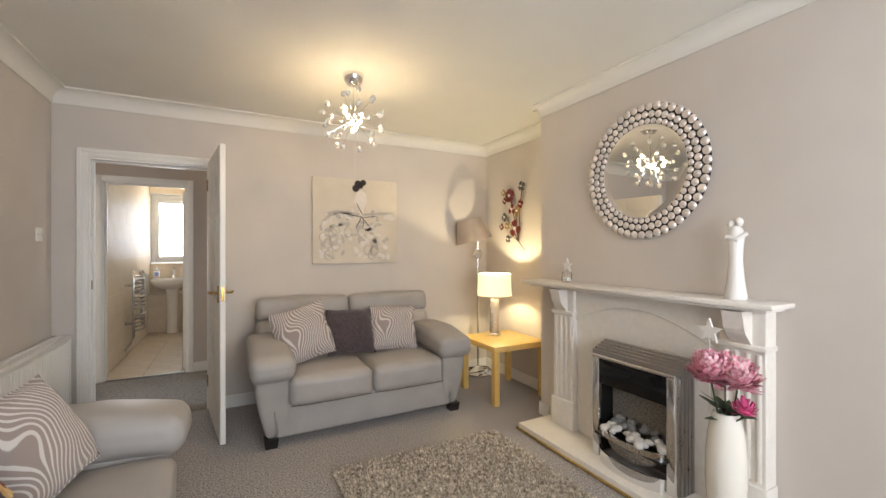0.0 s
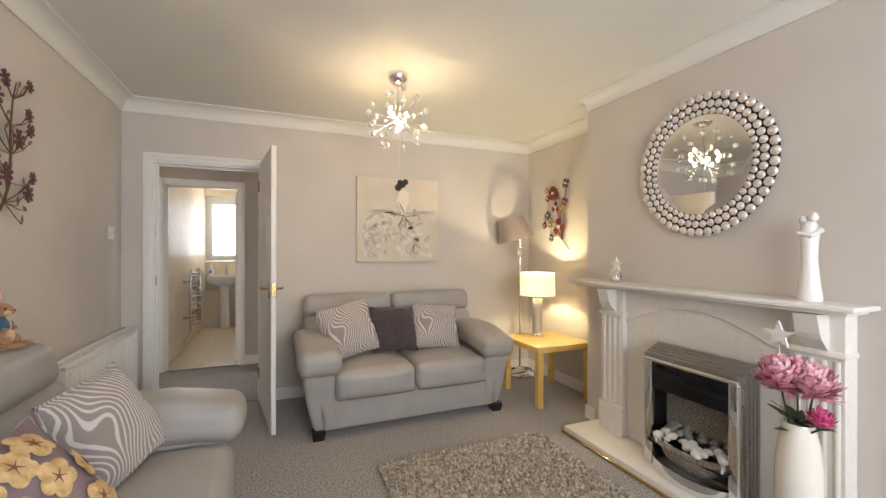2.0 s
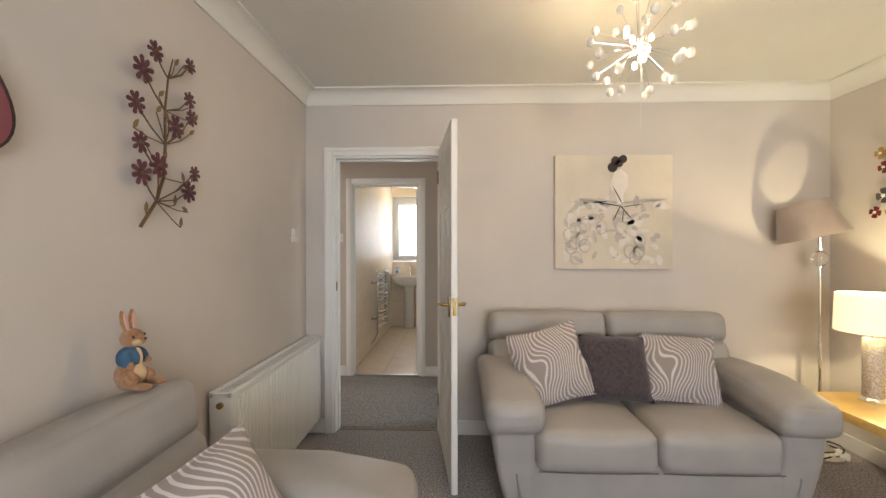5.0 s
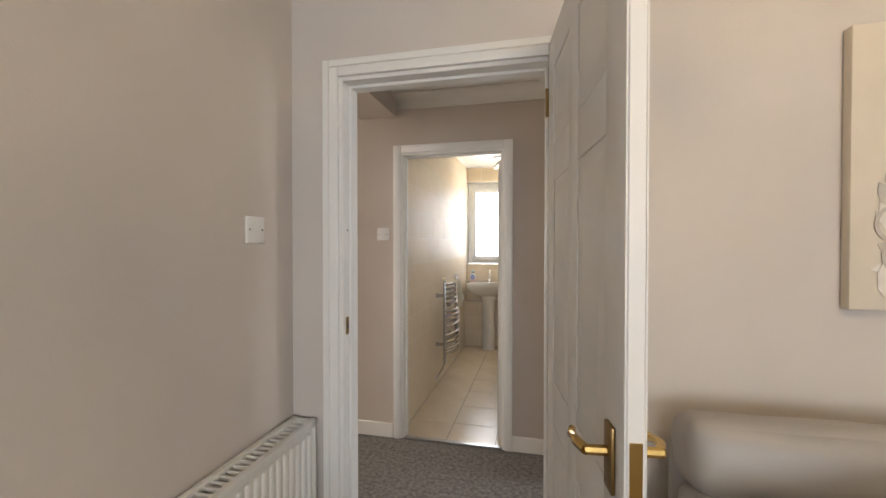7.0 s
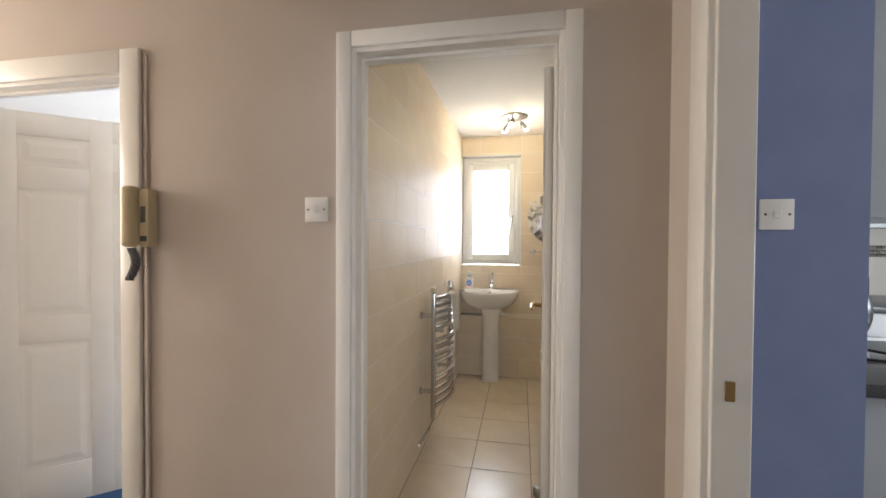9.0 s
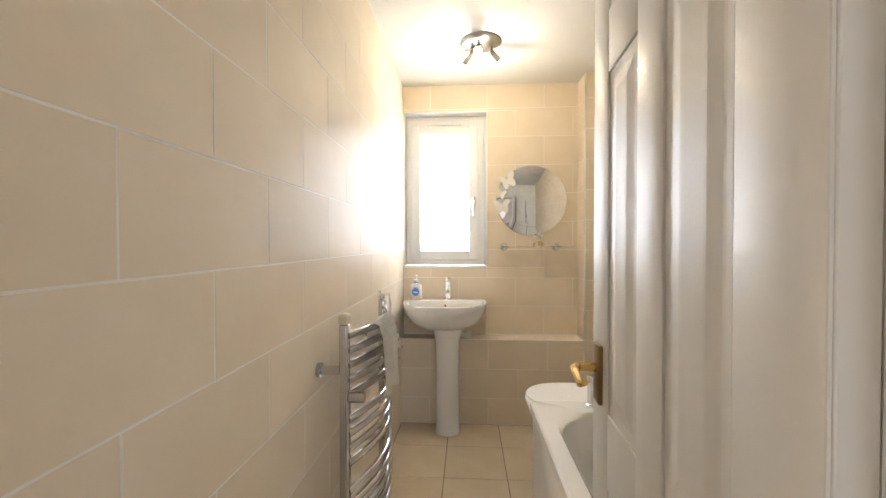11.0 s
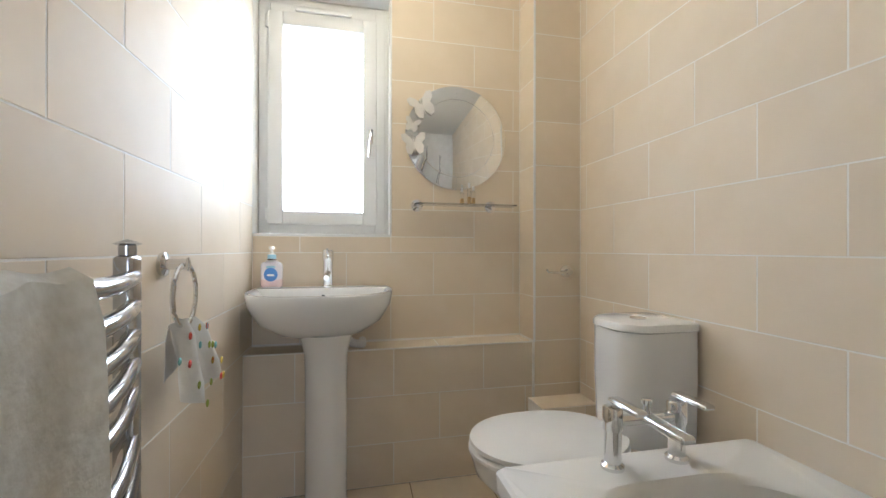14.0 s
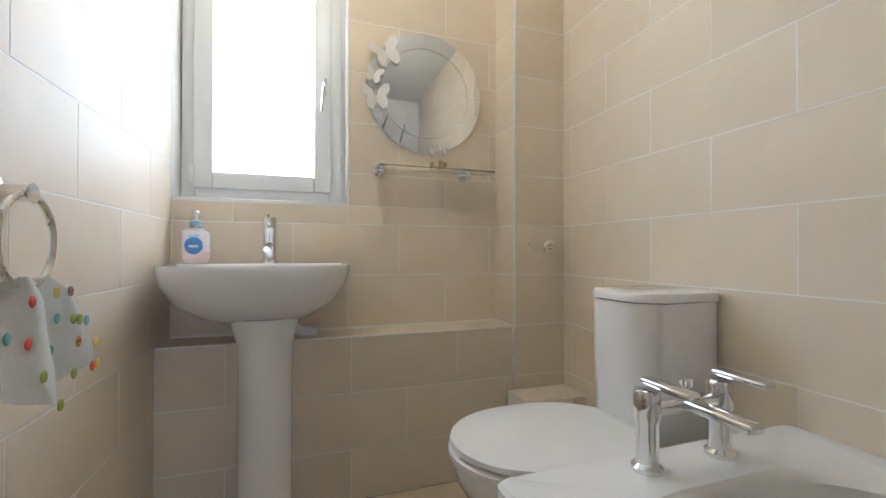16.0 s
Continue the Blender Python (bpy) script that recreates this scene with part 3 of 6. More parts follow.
def panel_door(name, m, w, h, label, lever_side=1):
    """A six-panel door; local x from the hinge to the latch, y across its thickness, z up."""
    d = thing(name, m, label, "door")
    t = 0.035
    part("leaf", B(0, w, 0.004, t - .004, 0.008, h, .002, 1), M_DOOR, d)
    st, mid = 0.10, 0.09
    pw = (w - 2 * st - mid) / 2
    rows = ((0.20, 0.80), (0.93, 1.53), (1.64, h - 0.11))
    for face, y0, y1 in ((0, 0, .0045), (1, t - .0045, t)):
        # raised stiles and rails
        for a, b in ((0.001, st), (st + pw, st + pw + mid), (w - st, w - .001)):
            part("stile", B(a, b, y0, y1, 0.009, h - .001, .0035), M_DOOR, d)
        zs = [0.009] + [z for r in rows for z in r] + [h - .001]
        for a, b in zip(zs[::2], zs[1::2]):
            for x in (st, st + pw + mid):
                part("rail", B(x - .002, x + pw + .002, y0 + .0003, y1 - .0003, a, b, .0035), M_DOOR, d)
        for a, b in rows:
            for x in (st, st + pw + mid):
                part("panel", fielded(x + .010, x + pw - .010, a + .010, b - .010, (t - .0043, t - .0002) if face else (.0043, .0002)), M_DOOR, d, smooth=False)
    for s, y in ((-1, 0), (1, t)):
        pl = part("backplate", B(w - .075, w - .035, min(y, y + s * .008), max(y, y + s * .008), 0.935, 1.045, .003), M_BRASSD, d, "brass lever backplate")
        bm = nb()
        tube(bm, [(w - .055, y, 1.0), (w - .055, y + s * .045, 1.0)], 0.009)
        tube(bm, [(w - .055, y + s * .042, 1.0), (w - .08, y + s * .052, 1.003), (w - .10, y + s * .052, 1.001), (w - .125, y + s * .05, .993), (w - .138, y + s * .046, .999)], [.009, .0085, .007, .008, .006])
        part("lever_handle", bm, M_BRASS, pl, "brass scroll lever handle")
    part("latch_plate", B(w - .001, w + .002, .008, t - .008, .95, 1.04), M_BRASS, d, "brass latch plate")
    for z in (0.2, 1.75):
        part("hinge", rod(nb(), (0, -.004, z), (0, -.004, z + .09), .006), M_BRASSD, d, "brown metal hinge")
    return d


def hinged(p, q, z=0.0):
    """Pose with x along p to q."""
    return pose(p[0], p[1], z, 0, 0, math.degrees(math.atan2(q[1] - p[1], q[0] - p[0])))


panel_door("door_1", hinged((-0.162, 3.722), (-0.068, 3.03)), 0.712, 1.98, "open white six-panel lounge door with brass levers")
panel_door("door_2", hinged((-0.424, 5.128), (-0.388, 5.72)), 0.57, 1.90, "open white six-panel bathroom door with brass levers")
panel_door("door_3", hinged((-2.89, 5.085), (-2.35, 5.60)), 0.80, 1.89, "half open white six-panel bedroom door")

# ---- sofas ----


def sofa(name, m, w, seats, label, group):
    """Local: x along the width, front at y = 0, back at y = depth; floor at z = 0."""
    s = thing(name, m, label, "sofa", group)
    aw, D = 0.245, 0.86
    inner = w - 2 * aw
    # plinth and front panel
    part("base", rbox(w / 2, 0.43, 0.175, w - 0.34, 0.80, 0.25, 0.02, n=3), M_LEATHER, s)
    for sx in (0, 1):
        mir = Matrix.Translation((w, 0, 0)) @ Matrix.Diagonal((-1, 1, 1, 1)) if sx else Matrix()
        bm = nb()
        # tapered arm side
        rbox(0.145, 0.41, 0.27, 0.21, 0.82, 0.44, 0.03, n=5, bm=bm)
        for v in bm.verts:
            k = (0.49 - v.co.z) / 0.44
            if v.co.x < 0.14:
                v.co.x += 0.075 * k * k
            v.co.y += 0.035 * k * (1 - v.co.y / .82)
            v.co = mir @ v.co
        part("arm_side", bm, M_LEATHER, s)
        bm = rbox(0.145, 0.345, 0.535, 0.285, 0.79, 0.165, 0.06, (0, 0.012, 0.022), n=6, wrinkle=.006, seed=sx + seats)
        for v in bm.verts:
            y = v.co.y
            v.co.z += 0.016 * math.sin(max(0, min(1, y / .78)) * math.pi) - .02 * (1 - min(1, max(0, y / .25)))
            v.co = mir @ v.co
        arm = part("arm_pad", bm, M_LEATHER, s)
        bm = nb()
        tube(bm, [mir @ Vector((0.145 + .144 * math.cos(a), 0.42, 0.56 + .087 * math.sin(a))) for a in [math.pi * k / 14 for k in range(15)]], 0.0022, 5)
        part("seam", bm, M_STITCH, arm)
        for y in (0.05, 0.74):
            bm = nb()
            lathe(bm, [(0, 0), (0.05, 0), (0.062, 0.06), (0, 0.06)], 4, pose(0.14, y, 0, 0, 0, 45))
            for v in bm.verts:
                v.co = mir @ v.co
            part("foot", bm, M_FOOT, s, "black tapered block foot")
    cw = inner / seats
    for i in range(seats):
        x = aw + cw * (i + .5)
        bm = rbox(x, 0.31, 0.345, cw - .004, 0.66, 0.20, 0.05, (0, 0.012, 0.028), n=7, wrinkle=.006, seed=i * 3 + seats)
        c = part("seat_cushion", bm, M_LEATHER, s)
        bm = nb()
        tube(bm, [(x - cw / 2 + .01, -.012, .262), (x - cw / 6, -.02, .262), (x + cw / 6, -.02, .262), (x + cw / 2 - .01, -.012, .262)], .003, 5)
        part("seam", bm, M_STITCH, c)
        bw = (w - 0.16) / seats
        xb = 0.08 + bw * (i + .5)
        tilt = pose(0, 0.565, 0.40, -13, 0, 0)
        bm = rbox(xb, 0.07, 0.17, bw - .004, 0.19, 0.36, 0.06, (0, 0.022, 0.01), n=7, m=tilt, wrinkle=.006, seed=i + 9)
        part("back_cushion", bm, M_LEATHER, s)
        bm = rbox(xb, 0.075, 0.425, bw - .004, 0.20, 0.18, 0.05, (0, 0.012, 0.010), n=7, m=tilt, wrinkle=.004, seed=i + 19)
        hd = part("headrest", bm, M_LEATHER, s)
        bm = nb()
        tube(bm, [tilt @ Vector((xb + (k / 8 - .5) * (bw - .06), 0.045, 0.512)) for k in range(9)], .002, 5)
        part("seam", bm, M_STITCH, hd)
    part("back_panel", rbox(w / 2, 0.80, 0.45, w - 0.16, 0.08, 0.72, 0.03, n=3), M_LEATHER, s)
    return s


sofa("two_seat_sofa", pose(0.09, 2.81, 0), 1.63, 2, "two seat grey leather sofa with black block feet", "grey leather sofas")
sofa("three_seat_sofa", pose(-0.222, 0.20, 0, 0, 0, 90), 2.07, 3, "grey leather sofa along the wall with padded headrests", "grey leather sofas")

# ---- cushions ----


def cushion(name, m, w, h, t, material, label, motifs=False, cord=True):
    """Local: x across, z up, y through; bottom corner at z = 0."""
    bm = nb()
    n = 16
    rows = {}
    for s in (-1, 1):
        for i in range(n + 1):
            for j in range(n + 1):
                u, v = -1 + 2 * i / n, -1 + 2 * j / n
                edge = i in (0, n) or j in (0, n)
                key = (i, j) if edge else (s, i, j)
                if key not in rows:
                    k = ((1 - abs(u) ** 2.6) * (1 - abs(v) ** 2.6)) ** 0.55
                    pin = 1 - 0.09 * (1 - abs(v)) * abs(u) ** 3 * 1.0
                    pin2 = 1 - 0.09 * (1 - abs(u)) * abs(v) ** 3
                    p = Vector((u * w / 2 * pin, s * t / 2 * k if not edge else 0, h / 2 + v * h / 2 * pin2))
                    p += Vector(noise.noise_vector(p * 7)) * .012
                    rows[key] = bm.verts.new(p)
    for s in (-1, 1):
        for i in range(n):
            for j in range(n):
                ks = [rows.get((a, b)) if (a in (0, n) or b in (0, n)) else rows[(s, a, b)] for a, b in ((i, j), (i + 1, j), (i + 1, j + 1), (i, j + 1))]
                bm.faces.new(ks)
    c = thing(name, m, label, "cushion", "scatter cushions")
    border = [rows[(i, 0)].co.copy() for i in range(n)] + [rows[(n, j)].co.copy() for j in range(n)] + [rows[(i, n)].co.copy() for i in range(n, 0, -1)] + [rows[(0, j)].co.copy() for j in range(n, -1, -1)]
    part("cover", bm, material, c)
    if cord:
        part("piping", tube(nb(), border, .0045, 6), material, c)
    if motifs:
        rng = random.Random(5)
        spots = [(-.155 + .103 * i + (.05 if j % 2 else 0) + rng.uniform(-.012, .012), .06 + .098 * j + rng.uniform(-.012, .012)) for j in range(4) for i in range(4 if j % 2 == 0 else 3)]
        for x, z in spots:
            def on(px, pz):
                u, v = max(-.97, min(.97, px / (w / 2))), max(-.97, min(.97, (pz - h / 2) / (h / 2)))
                k = ((1 - abs(u) ** 2.6) * (1 - abs(v) ** 2.6)) ** 0.55
                q = Vector((u * w / 2, 0, h / 2 + v * h / 2))
                return Vector((px, -t / 2 * k - .007, pz)) + Vector(noise.noise_vector(Vector((px, -t / 2 * k, pz)) * 7)) * .012
            rot = rng.random() * 6
            bm = nb()
            for k in range(5):
                a = rot + k * 1.257
                ring = [on(x + .027 * math.cos(a) + .025 * math.cos(q), z + .027 * math.sin(a) + .021 * math.sin(q)) + Vector((0, -.0004 * k, 0)) for q in [2 * math.pi * j / 12 for j in range(12)]]
                cen = bm.verts.new(on(x + .027 * math.cos(a), z + .027 * math.sin(a)) + Vector((0, -.0015 - .0004 * k, 0)))
                vs = [bm.verts.new(p) for p in ring]
                for j in range(12):
                    bm.faces.new((cen, vs[j], vs[(j + 1) % 12]))
            fl = part("flower_print", bm, M_OCHRE, c, "large ochre flower print")
            bm = nb()
            for k in range(5):
                a = rot + k * 1.257 + .1
                tube(bm, [on(x, z) + Vector((0, -.003, 0)), on(x + .019 * math.cos(a), z + .019 * math.sin(a)) + Vector((0, -.0035, 0))], [.0022, .0006], 4)
            part("flower_heart", bm, M_BROWNP, fl)
    return c


cushion("swirl_cushion", pose(0.52, 3.06, 0.485, -18, -13, 8), 0.40, 0.40, 0.15, M_SWIRL, "taupe cushion with pale swirling lines on the sofa")
cushion("plum_cushion", pose(0.83, 3.10, 0.475, -20, 1, 0), 0.38, 0.36, 0.14, M_PLUM, "plain dark aubergine chenille cushion on the sofa", cord=False)
cushion("swirl_cushion", pose(1.17, 3.10, 0.475, -20, 3, -3), 0.40, 0.36, 0.14, M_SWIRL, "taupe cushion with mirrored pale swirls on the sofa")
def corner_pose(b, r, l):
    """Pose of a cushion from its bottom-left, bottom-right and top-left corners."""
    b, r, l = Vector(b), Vector(r), Vector(l)
    x = (r - b).normalized()
    z = ((l - b) - x * (l - b).dot(x)).normalized()
    y = z.cross(x)
    o = (b + r) / 2 + y * 0.0
    return Matrix(((x.x, y.x, z.x, o.x), (x.y, y.y, z.y, o.y), (x.z, y.z, z.z, o.z), (0, 0, 0, 1)))


cushion("swirl_cushion", corner_pose((-.54, 1.64, .465), (-.44, 1.95, .515), (-.73, 1.62, .80)), 0.35, 0.37, 0.14, M_SWIRL, "taupe swirl cushion against the sofa arm")
cushion("floral_cushion", corner_pose((-.45, 1.02, .455), (-.40, 1.41, .485), (-.66, 1.15, .80)), 0.43, 0.42, 0.15, M_MAUVE, "mauve cushion with large ochre flowers", True)

# ---- rug ----
rug = thing("shaggy_rug", pose(1.07, 1.55, 0.001), "deep pile mottled beige shaggy rug on the carpet", "rug")
part("backing", B(-.55, .55, -.8, .76, 0, .012, .004, 1), M_RUGB, rug)
rng = np.random.default_rng(3)
N = 26000
px, py = rng.uniform(-.555, .555, N), rng.uniform(-.6, .78, N)
verts, faces = [], []
for i in range(N):
    a, lean, hgt = rng.uniform(0, 6.28), rng.uniform(.006, .028), rng.uniform(.02, .042)
    base, r = len(verts), rng.uniform(.0022, .0046)
    dx, dy = lean * math.cos(a), lean * math.sin(a)
    for k in range(3):
        q = a + 2.094 * k
        verts.append((px[i] + r * math.cos(q), py[i] + r * math.sin(q), .008))
    for k in range(3):
        q = a + 2.094 * k
        verts.append((px[i] + dx * .5 + 1.15 * r * math.cos(q), py[i] + dy * .5 + 1.15 * r * math.sin(q), .008 + hgt * .7))
    verts.append((px[i] + dx, py[i] + dy, .008 + hgt * .95))
    for k in range(3):
        l = (k + 1) % 3
        faces += [(base + k, base + l, base + 3 + l, base + 3 + k), (base + 3 + k, base + 3 + l, base + 6)]
me = bpy.data.meshes.new("pile")
me.from_pydata(verts, [], faces)
me.materials.append(M_RUG)
pile = new("pile", me)
pile.parent = rug
tagged(pile, "thick mottled cream and brown yarn pile", kind="stuff")

# ---- fireplace ----
fp = thing("fireplace_surround", pose(2.15, 1.645, 0), "cream marble fireplace surround with fluted pilasters and mantel", "fireplace")
hearth = thing("hearth", pose(2.15, 1.62, 0), "cream marble hearth slab with brass edge strip", "hearth")
part("slab", B(-.33, .0, -.72, .70, 0.001, .05, .006), M_MARBLE, hearth)
part("brass_edge", tube(nb(), [(-.338, -.72, .012), (-.338, .705, .012), (-.01, .705, .012)], .009), M_BRASS, hearth, "brass edge strip")
part("mantel_shelf", B(-.20, -.001, -.805, .805, 1.034, 1.058, .006), M_MARBLE, fp)
part("mantel_moulding", B(-.165, -.001, -.77, .77, 1.016, 1.035, .006), M_MARBLE, fp)
part("back_panel", B(-.055, -.001, -.55, .42, .05, 1.01, .002, 1), M_MARBLE, fp)
# arched frieze
bm = nb()
pts = [(-.55, 1.012), (.42, 1.012), (.42, .79)] + [(.42 - .97 * k / 16, .79 + .15 * math.sin(math.pi * k / 16)) for k in range(1, 16)] + [(-.55, .79)]
slab(bm, pts, .008, Matrix(((0, 0, -1, -.056), (1, 0, 0, 0), (0, 1, 0, 0), (0, 0, 0, 1))))
part("arched_frieze", bm, M_MARBLE, fp, smooth=False)
part("arch_bead", tube(nb(), [(-.064, .42 - .97 * k / 24, .79 + .15 * math.sin(math.pi * k / 24)) for k in range(25)], .004, 6), M_MARBLE, fp)
for yc in (.48, -.64):
    bm = box(nb(), -.09, -.001, yc - .095, yc + .095, .05, 1.012, .003, 1)
    pl = part("pilaster", bm, M_MARBLE, fp)
    part("plinth", B(-.105, -.002, yc - .103, yc + .103, .05, .24, .005), M_MARBLE, pl)
    part("cap_band", B(-.105, -.002, yc - .103, yc + .103, .835, .86, .006), M_MARBLE, pl)
    for k in range(4):
        y = yc - .067 + k * .0445
        part("flute", tube(nb(), [(-.080, y, .26), (-.080, y, .82)], .0165, 10), M_MARBLE, pl)
    prof = [(0, 0), (-.09, 0)] + [(-.09 + .005 * math.sin(k) - .075 * 0 + .085 * (k / 8) ** 1.6, -.16 * k / 8) for k in range(1, 9)] + [(0, -.165)]
    slab(nb2 := nb(), prof, .085, Matrix(((1, 0, 0, -.09), (0, 0, 1, yc - .042), (0, 1, 0, 1.012), (0, 0, 0, 1))))
    part("corbel", nb2, M_MARBLE, pl, "curved corbel bracket", smooth=False)

fire = thing("electric_fire", pose(2.094, 1.50, 0.052), "chrome inset electric fire with pebble tray", "electric fire")
part("casing_side", B(-.13, 0, -.262, -.235, 0, .62, .004), M_STEEL, fire)
part("casing_side", B(-.13, 0, .235, .262, 0, .62, .004), M_STEEL, fire)
# stepped hood
for k in range(5):
    part("hood_step", B(-.145 + .024 * k, -.121 + .024 * k + .002, -.266, .266, .60, .632 + .012 * k, .003), M_STEEL, fire)
for k in range(4):
    part("side_rib", B(-.12 + .028 * k, -.098 + .028 * k, -.272, -.262, 0, .632 + .012 * k, .003), M_STEEL, fire)
    part("side_rib", B(-.12 + .028 * k, -.098 + .028 * k, .262, .272, 0, .632 + .012 * k, .003), M_STEEL, fire)
part("chrome_post", rbox(-.14, -.235, .30, .035, .05, .60, .012, n=2), M_CHROME, fire)
part("chrome_post", rbox(-.14, .235, .30, .035, .05, .60, .012, n=2), M_CHROME, fire)
part("chrome_trim", rbox(-.145, 0, .600, .03, .52, .022, .009, n=2), M_CHROME, fire)
part("black_canopy", B(-.15, -.11, -.212, .212, .44, .585, .006), M_DGLASS, fire, "glossy black glass canopy")
part("fire_back", B(-.012, -.004, -.235, .235, .02, .45), M_GRAVEL, fire, "gravel textured fire back")
part("fire_cheek", B(-.13, -.012, -.236, -.226, .02, .45), M_BLACK, fire)
part("fire_cheek", B(-.13, -.012, .226, .236, .02, .45), M_BLACK, fire)
bm = nb()
arc = [(-.13 - .09 * math.cos(a), .21 * math.sin(a)) for a in [-1.5 + 3.0 * k / 20 for k in range(21)]]
for (a0, b0), (a1, b1) in zip(arc, arc[1:]):
    for z0, z1 in ((.165, .195), (.0, .07)):
        for e in (0,):
            vs = [bm.verts.new(p) for p in ((a0, b0, z0), (a1, b1, z0), (a1, b1, z1), (a0, b0, z1), (a0 + .012, b0, z0), (a1 + .012, b1, z0), (a1 + .012, b1, z1), (a0 + .012, b0, z1))]
            for q in ((0, 1, 2, 3), (7, 6, 5, 4), (3, 2, 6, 7), (0, 4, 5, 1)):
                bm.faces.new([vs[i] for i in q])
bmesh.ops.remove_doubles(bm, verts=bm.verts, dist=.0005)
part("fret_front", bm, M_CHROME, fire, "bowed chrome fret")
bm = nb()
ball(bm, (-.13, 0, .175), .075, .17, .12, 20, 12)
bmesh.ops.delete(bm, geom=[v for v in bm.verts if v.co.z > .178], context='VERTS')
part("coal_bowl", bm, M_GRAVEL, fire)
part("tray", B(-.19, -.01, -.21, .21, .15, .165, .003, 1), M_BLACK, fire)
rng = random.Random(11)
for k in range(46):
    y = -.19 + .38 * rng.random()
    back = rng.random()
    lim = .13 + .085 * math.cos(1.4 * y / .21)
    x = -.03 - back * (lim - .04)
    r = rng.uniform(.016, .027)
    bm = nb()
    ball(bm, (0, 0, 0), r * 1.25, r, r * .75, 9, 6)
    ob = part("pebble", bm, M_PEBW if back > .45 else M_PEBG, fire)
    ob.location = (x, y, .18 + r * .5 + .03 * (1 - back) + rng.random() * .012)
    ob.rotation_euler = (rng.uniform(-.5, .5), rng.uniform(-.5, .5), rng.uniform(0, 3))

# vase with flowers
vase = thing("tall_vase", pose(1.875, 0.975, 0.052), "tall cream glazed vase standing on the hearth", "vase")
part("body", lathe(nb(), [(0, 0), (.055, 0), (.058, .01), (.068, .12), (.077, .26), (.076, .36), (.066, .46), (.052, .53), (.049, .542), (.045, .54), (.044, .50), (0, .49)], 32), M_VASE, vase)
fl = thing("artificial_flowers", pose(1.875, 0.975, 0.55), "bunch of artificial pink chrysanthemums in the vase", "flowers")
rng = random.Random(4)


def bloom(cx, cy, cz, r, material, count, flat=1.0):
    bm = nb()
    ball(bm, (cx, cy, cz), r * .45, r * .45, r * .4, 10, 6)
    for i in range(count):
        zf = 1 - 1.55 * (i + .5) / count
        a = i * 2.39996
        d = Vector((math.sqrt(max(0, 1 - zf * zf)) * math.cos(a), math.sqrt(max(0, 1 - zf * zf)) * math.sin(a), zf * flat)).normalized()
        side = d.cross(Vector((0, 0, 1)) if abs(d.z) < .95 else Vector((1, 0, 0))).normalized()
        up = side.cross(d)
        L = r * rng.uniform(.72, 1.08)
        d = (d + Vector((rng.uniform(-.2, .2), rng.uniform(-.2, .2), rng.uniform(-.2, .2)))).normalized()
        c = Vector((cx, cy, cz))
        w = r * .14
        pts = [(c + d * L * .3 - side * w * .5), (c + d * L * .7 - side * w + up * L * .04), (c + d * L - side * w * .5 + up * L * .3), (c + d * L + side * w * .5 + up * L * .3), (c + d * L * .7 + side * w + up * L * .04), (c + d * L * .3 + side * w * .5)]
        vs = [bm.verts.new(p) for p in pts]
        bm.faces.new((vs[0], vs[1], vs[4], vs[5]))
        bm.faces.new((vs[1], vs[2], vs[3], vs[4]))
    return bm


part("bloom", bloom(-.03, .045, .20, .095, M_PINK, 330), M_PINK, fl, "full pink chrysanthemum head")
part("bloom", bloom(.0, -.045, .19, .088, M_PINK, 330), M_PINK, fl, "full pink chrysanthemum head")
part("bloom", bloom(.05, .03, .215, .07, M_PINK, 240), M_PINK, fl, "full pink chrysanthemum head")
part("small_bloom", bloom(-.03, -.085, .085, .055, M_MAGENTA, 50), M_MAGENTA, fl, "small magenta bloom")
for x, y, z in ((-.03, .045, .2), (0, -.045, .19), (.05, .03, .2), (-.03, -.085, .085)):
    part("stem", tube(nb(), [(x * .2, y * .2, -.08), (x * .5, y * .5, .02), (x, y, z - .03)], .004, 6), M_LEAF, fl)
for k in range(12):
    a = k * 2.4
    L = .085 + .03 * rng.random()
    out = slab(nb(), [(0, -.004), (L * .4, -.020), (L * .8, -.012), (L, 0), (L * .8, .012), (L * .4, .020), (0, .004)], .0015, pose(0, 0, .01 + .05 * rng.random(), 0, -35 + 40 * rng.random(), math.degrees(a)))
    part("leaf", out, M_LEAF, fl, smooth=False)


def star(bm, r0, r1, depth, m):
    slab(bm, [((r0 if k % 2 == 0 else r1) * math.sin(math.pi * k / 5), (r0 if k % 2 == 0 else r1) * math.cos(math.pi * k / 5)) for k in range(10)], depth, m)
    return bm


YZ = Matrix(((0, 0, 1, 0), (1, 0, 0, 0), (0, 1, 0, 0), (0, 0, 0, 1)))   # outline x to y, y to z, depth along x
so = thing("star_ornament", pose(1.90, 1.06, 0.79), "white wire star on a stem rising behind the flowers", "ornament")
part("star", star(nb(), .058, .024, .012, pose(0, 0, .13) @ YZ), M_PORC, so, smooth=False)
part("stick", rod(nb(), (.006, 0, -.24), (.006, 0, .11), .003), M_PORC, so)
jar = thing("glass_jar", pose(2.06, 2.09, 1.059), "small glass jar with a white star lid on the mantel", "ornament")
part("body", lathe(nb(), [(0, 0), (.032, 0), (.035, .01), (.035, .055), (.028, .07), (.024, .07), (.028, .055), (.029, .012), (0, .01)], 20), M_GLASS, jar)
part("filling", lathe(nb(), [(0, .011), (.026, .011), (.026, .03), (0, .033)], 16), M_PORC, jar, "white filling")
part("star", star(nb(), .05, .02, .01, pose(0, 0, .115) @ YZ), M_PORC, jar, "white star", smooth=False)
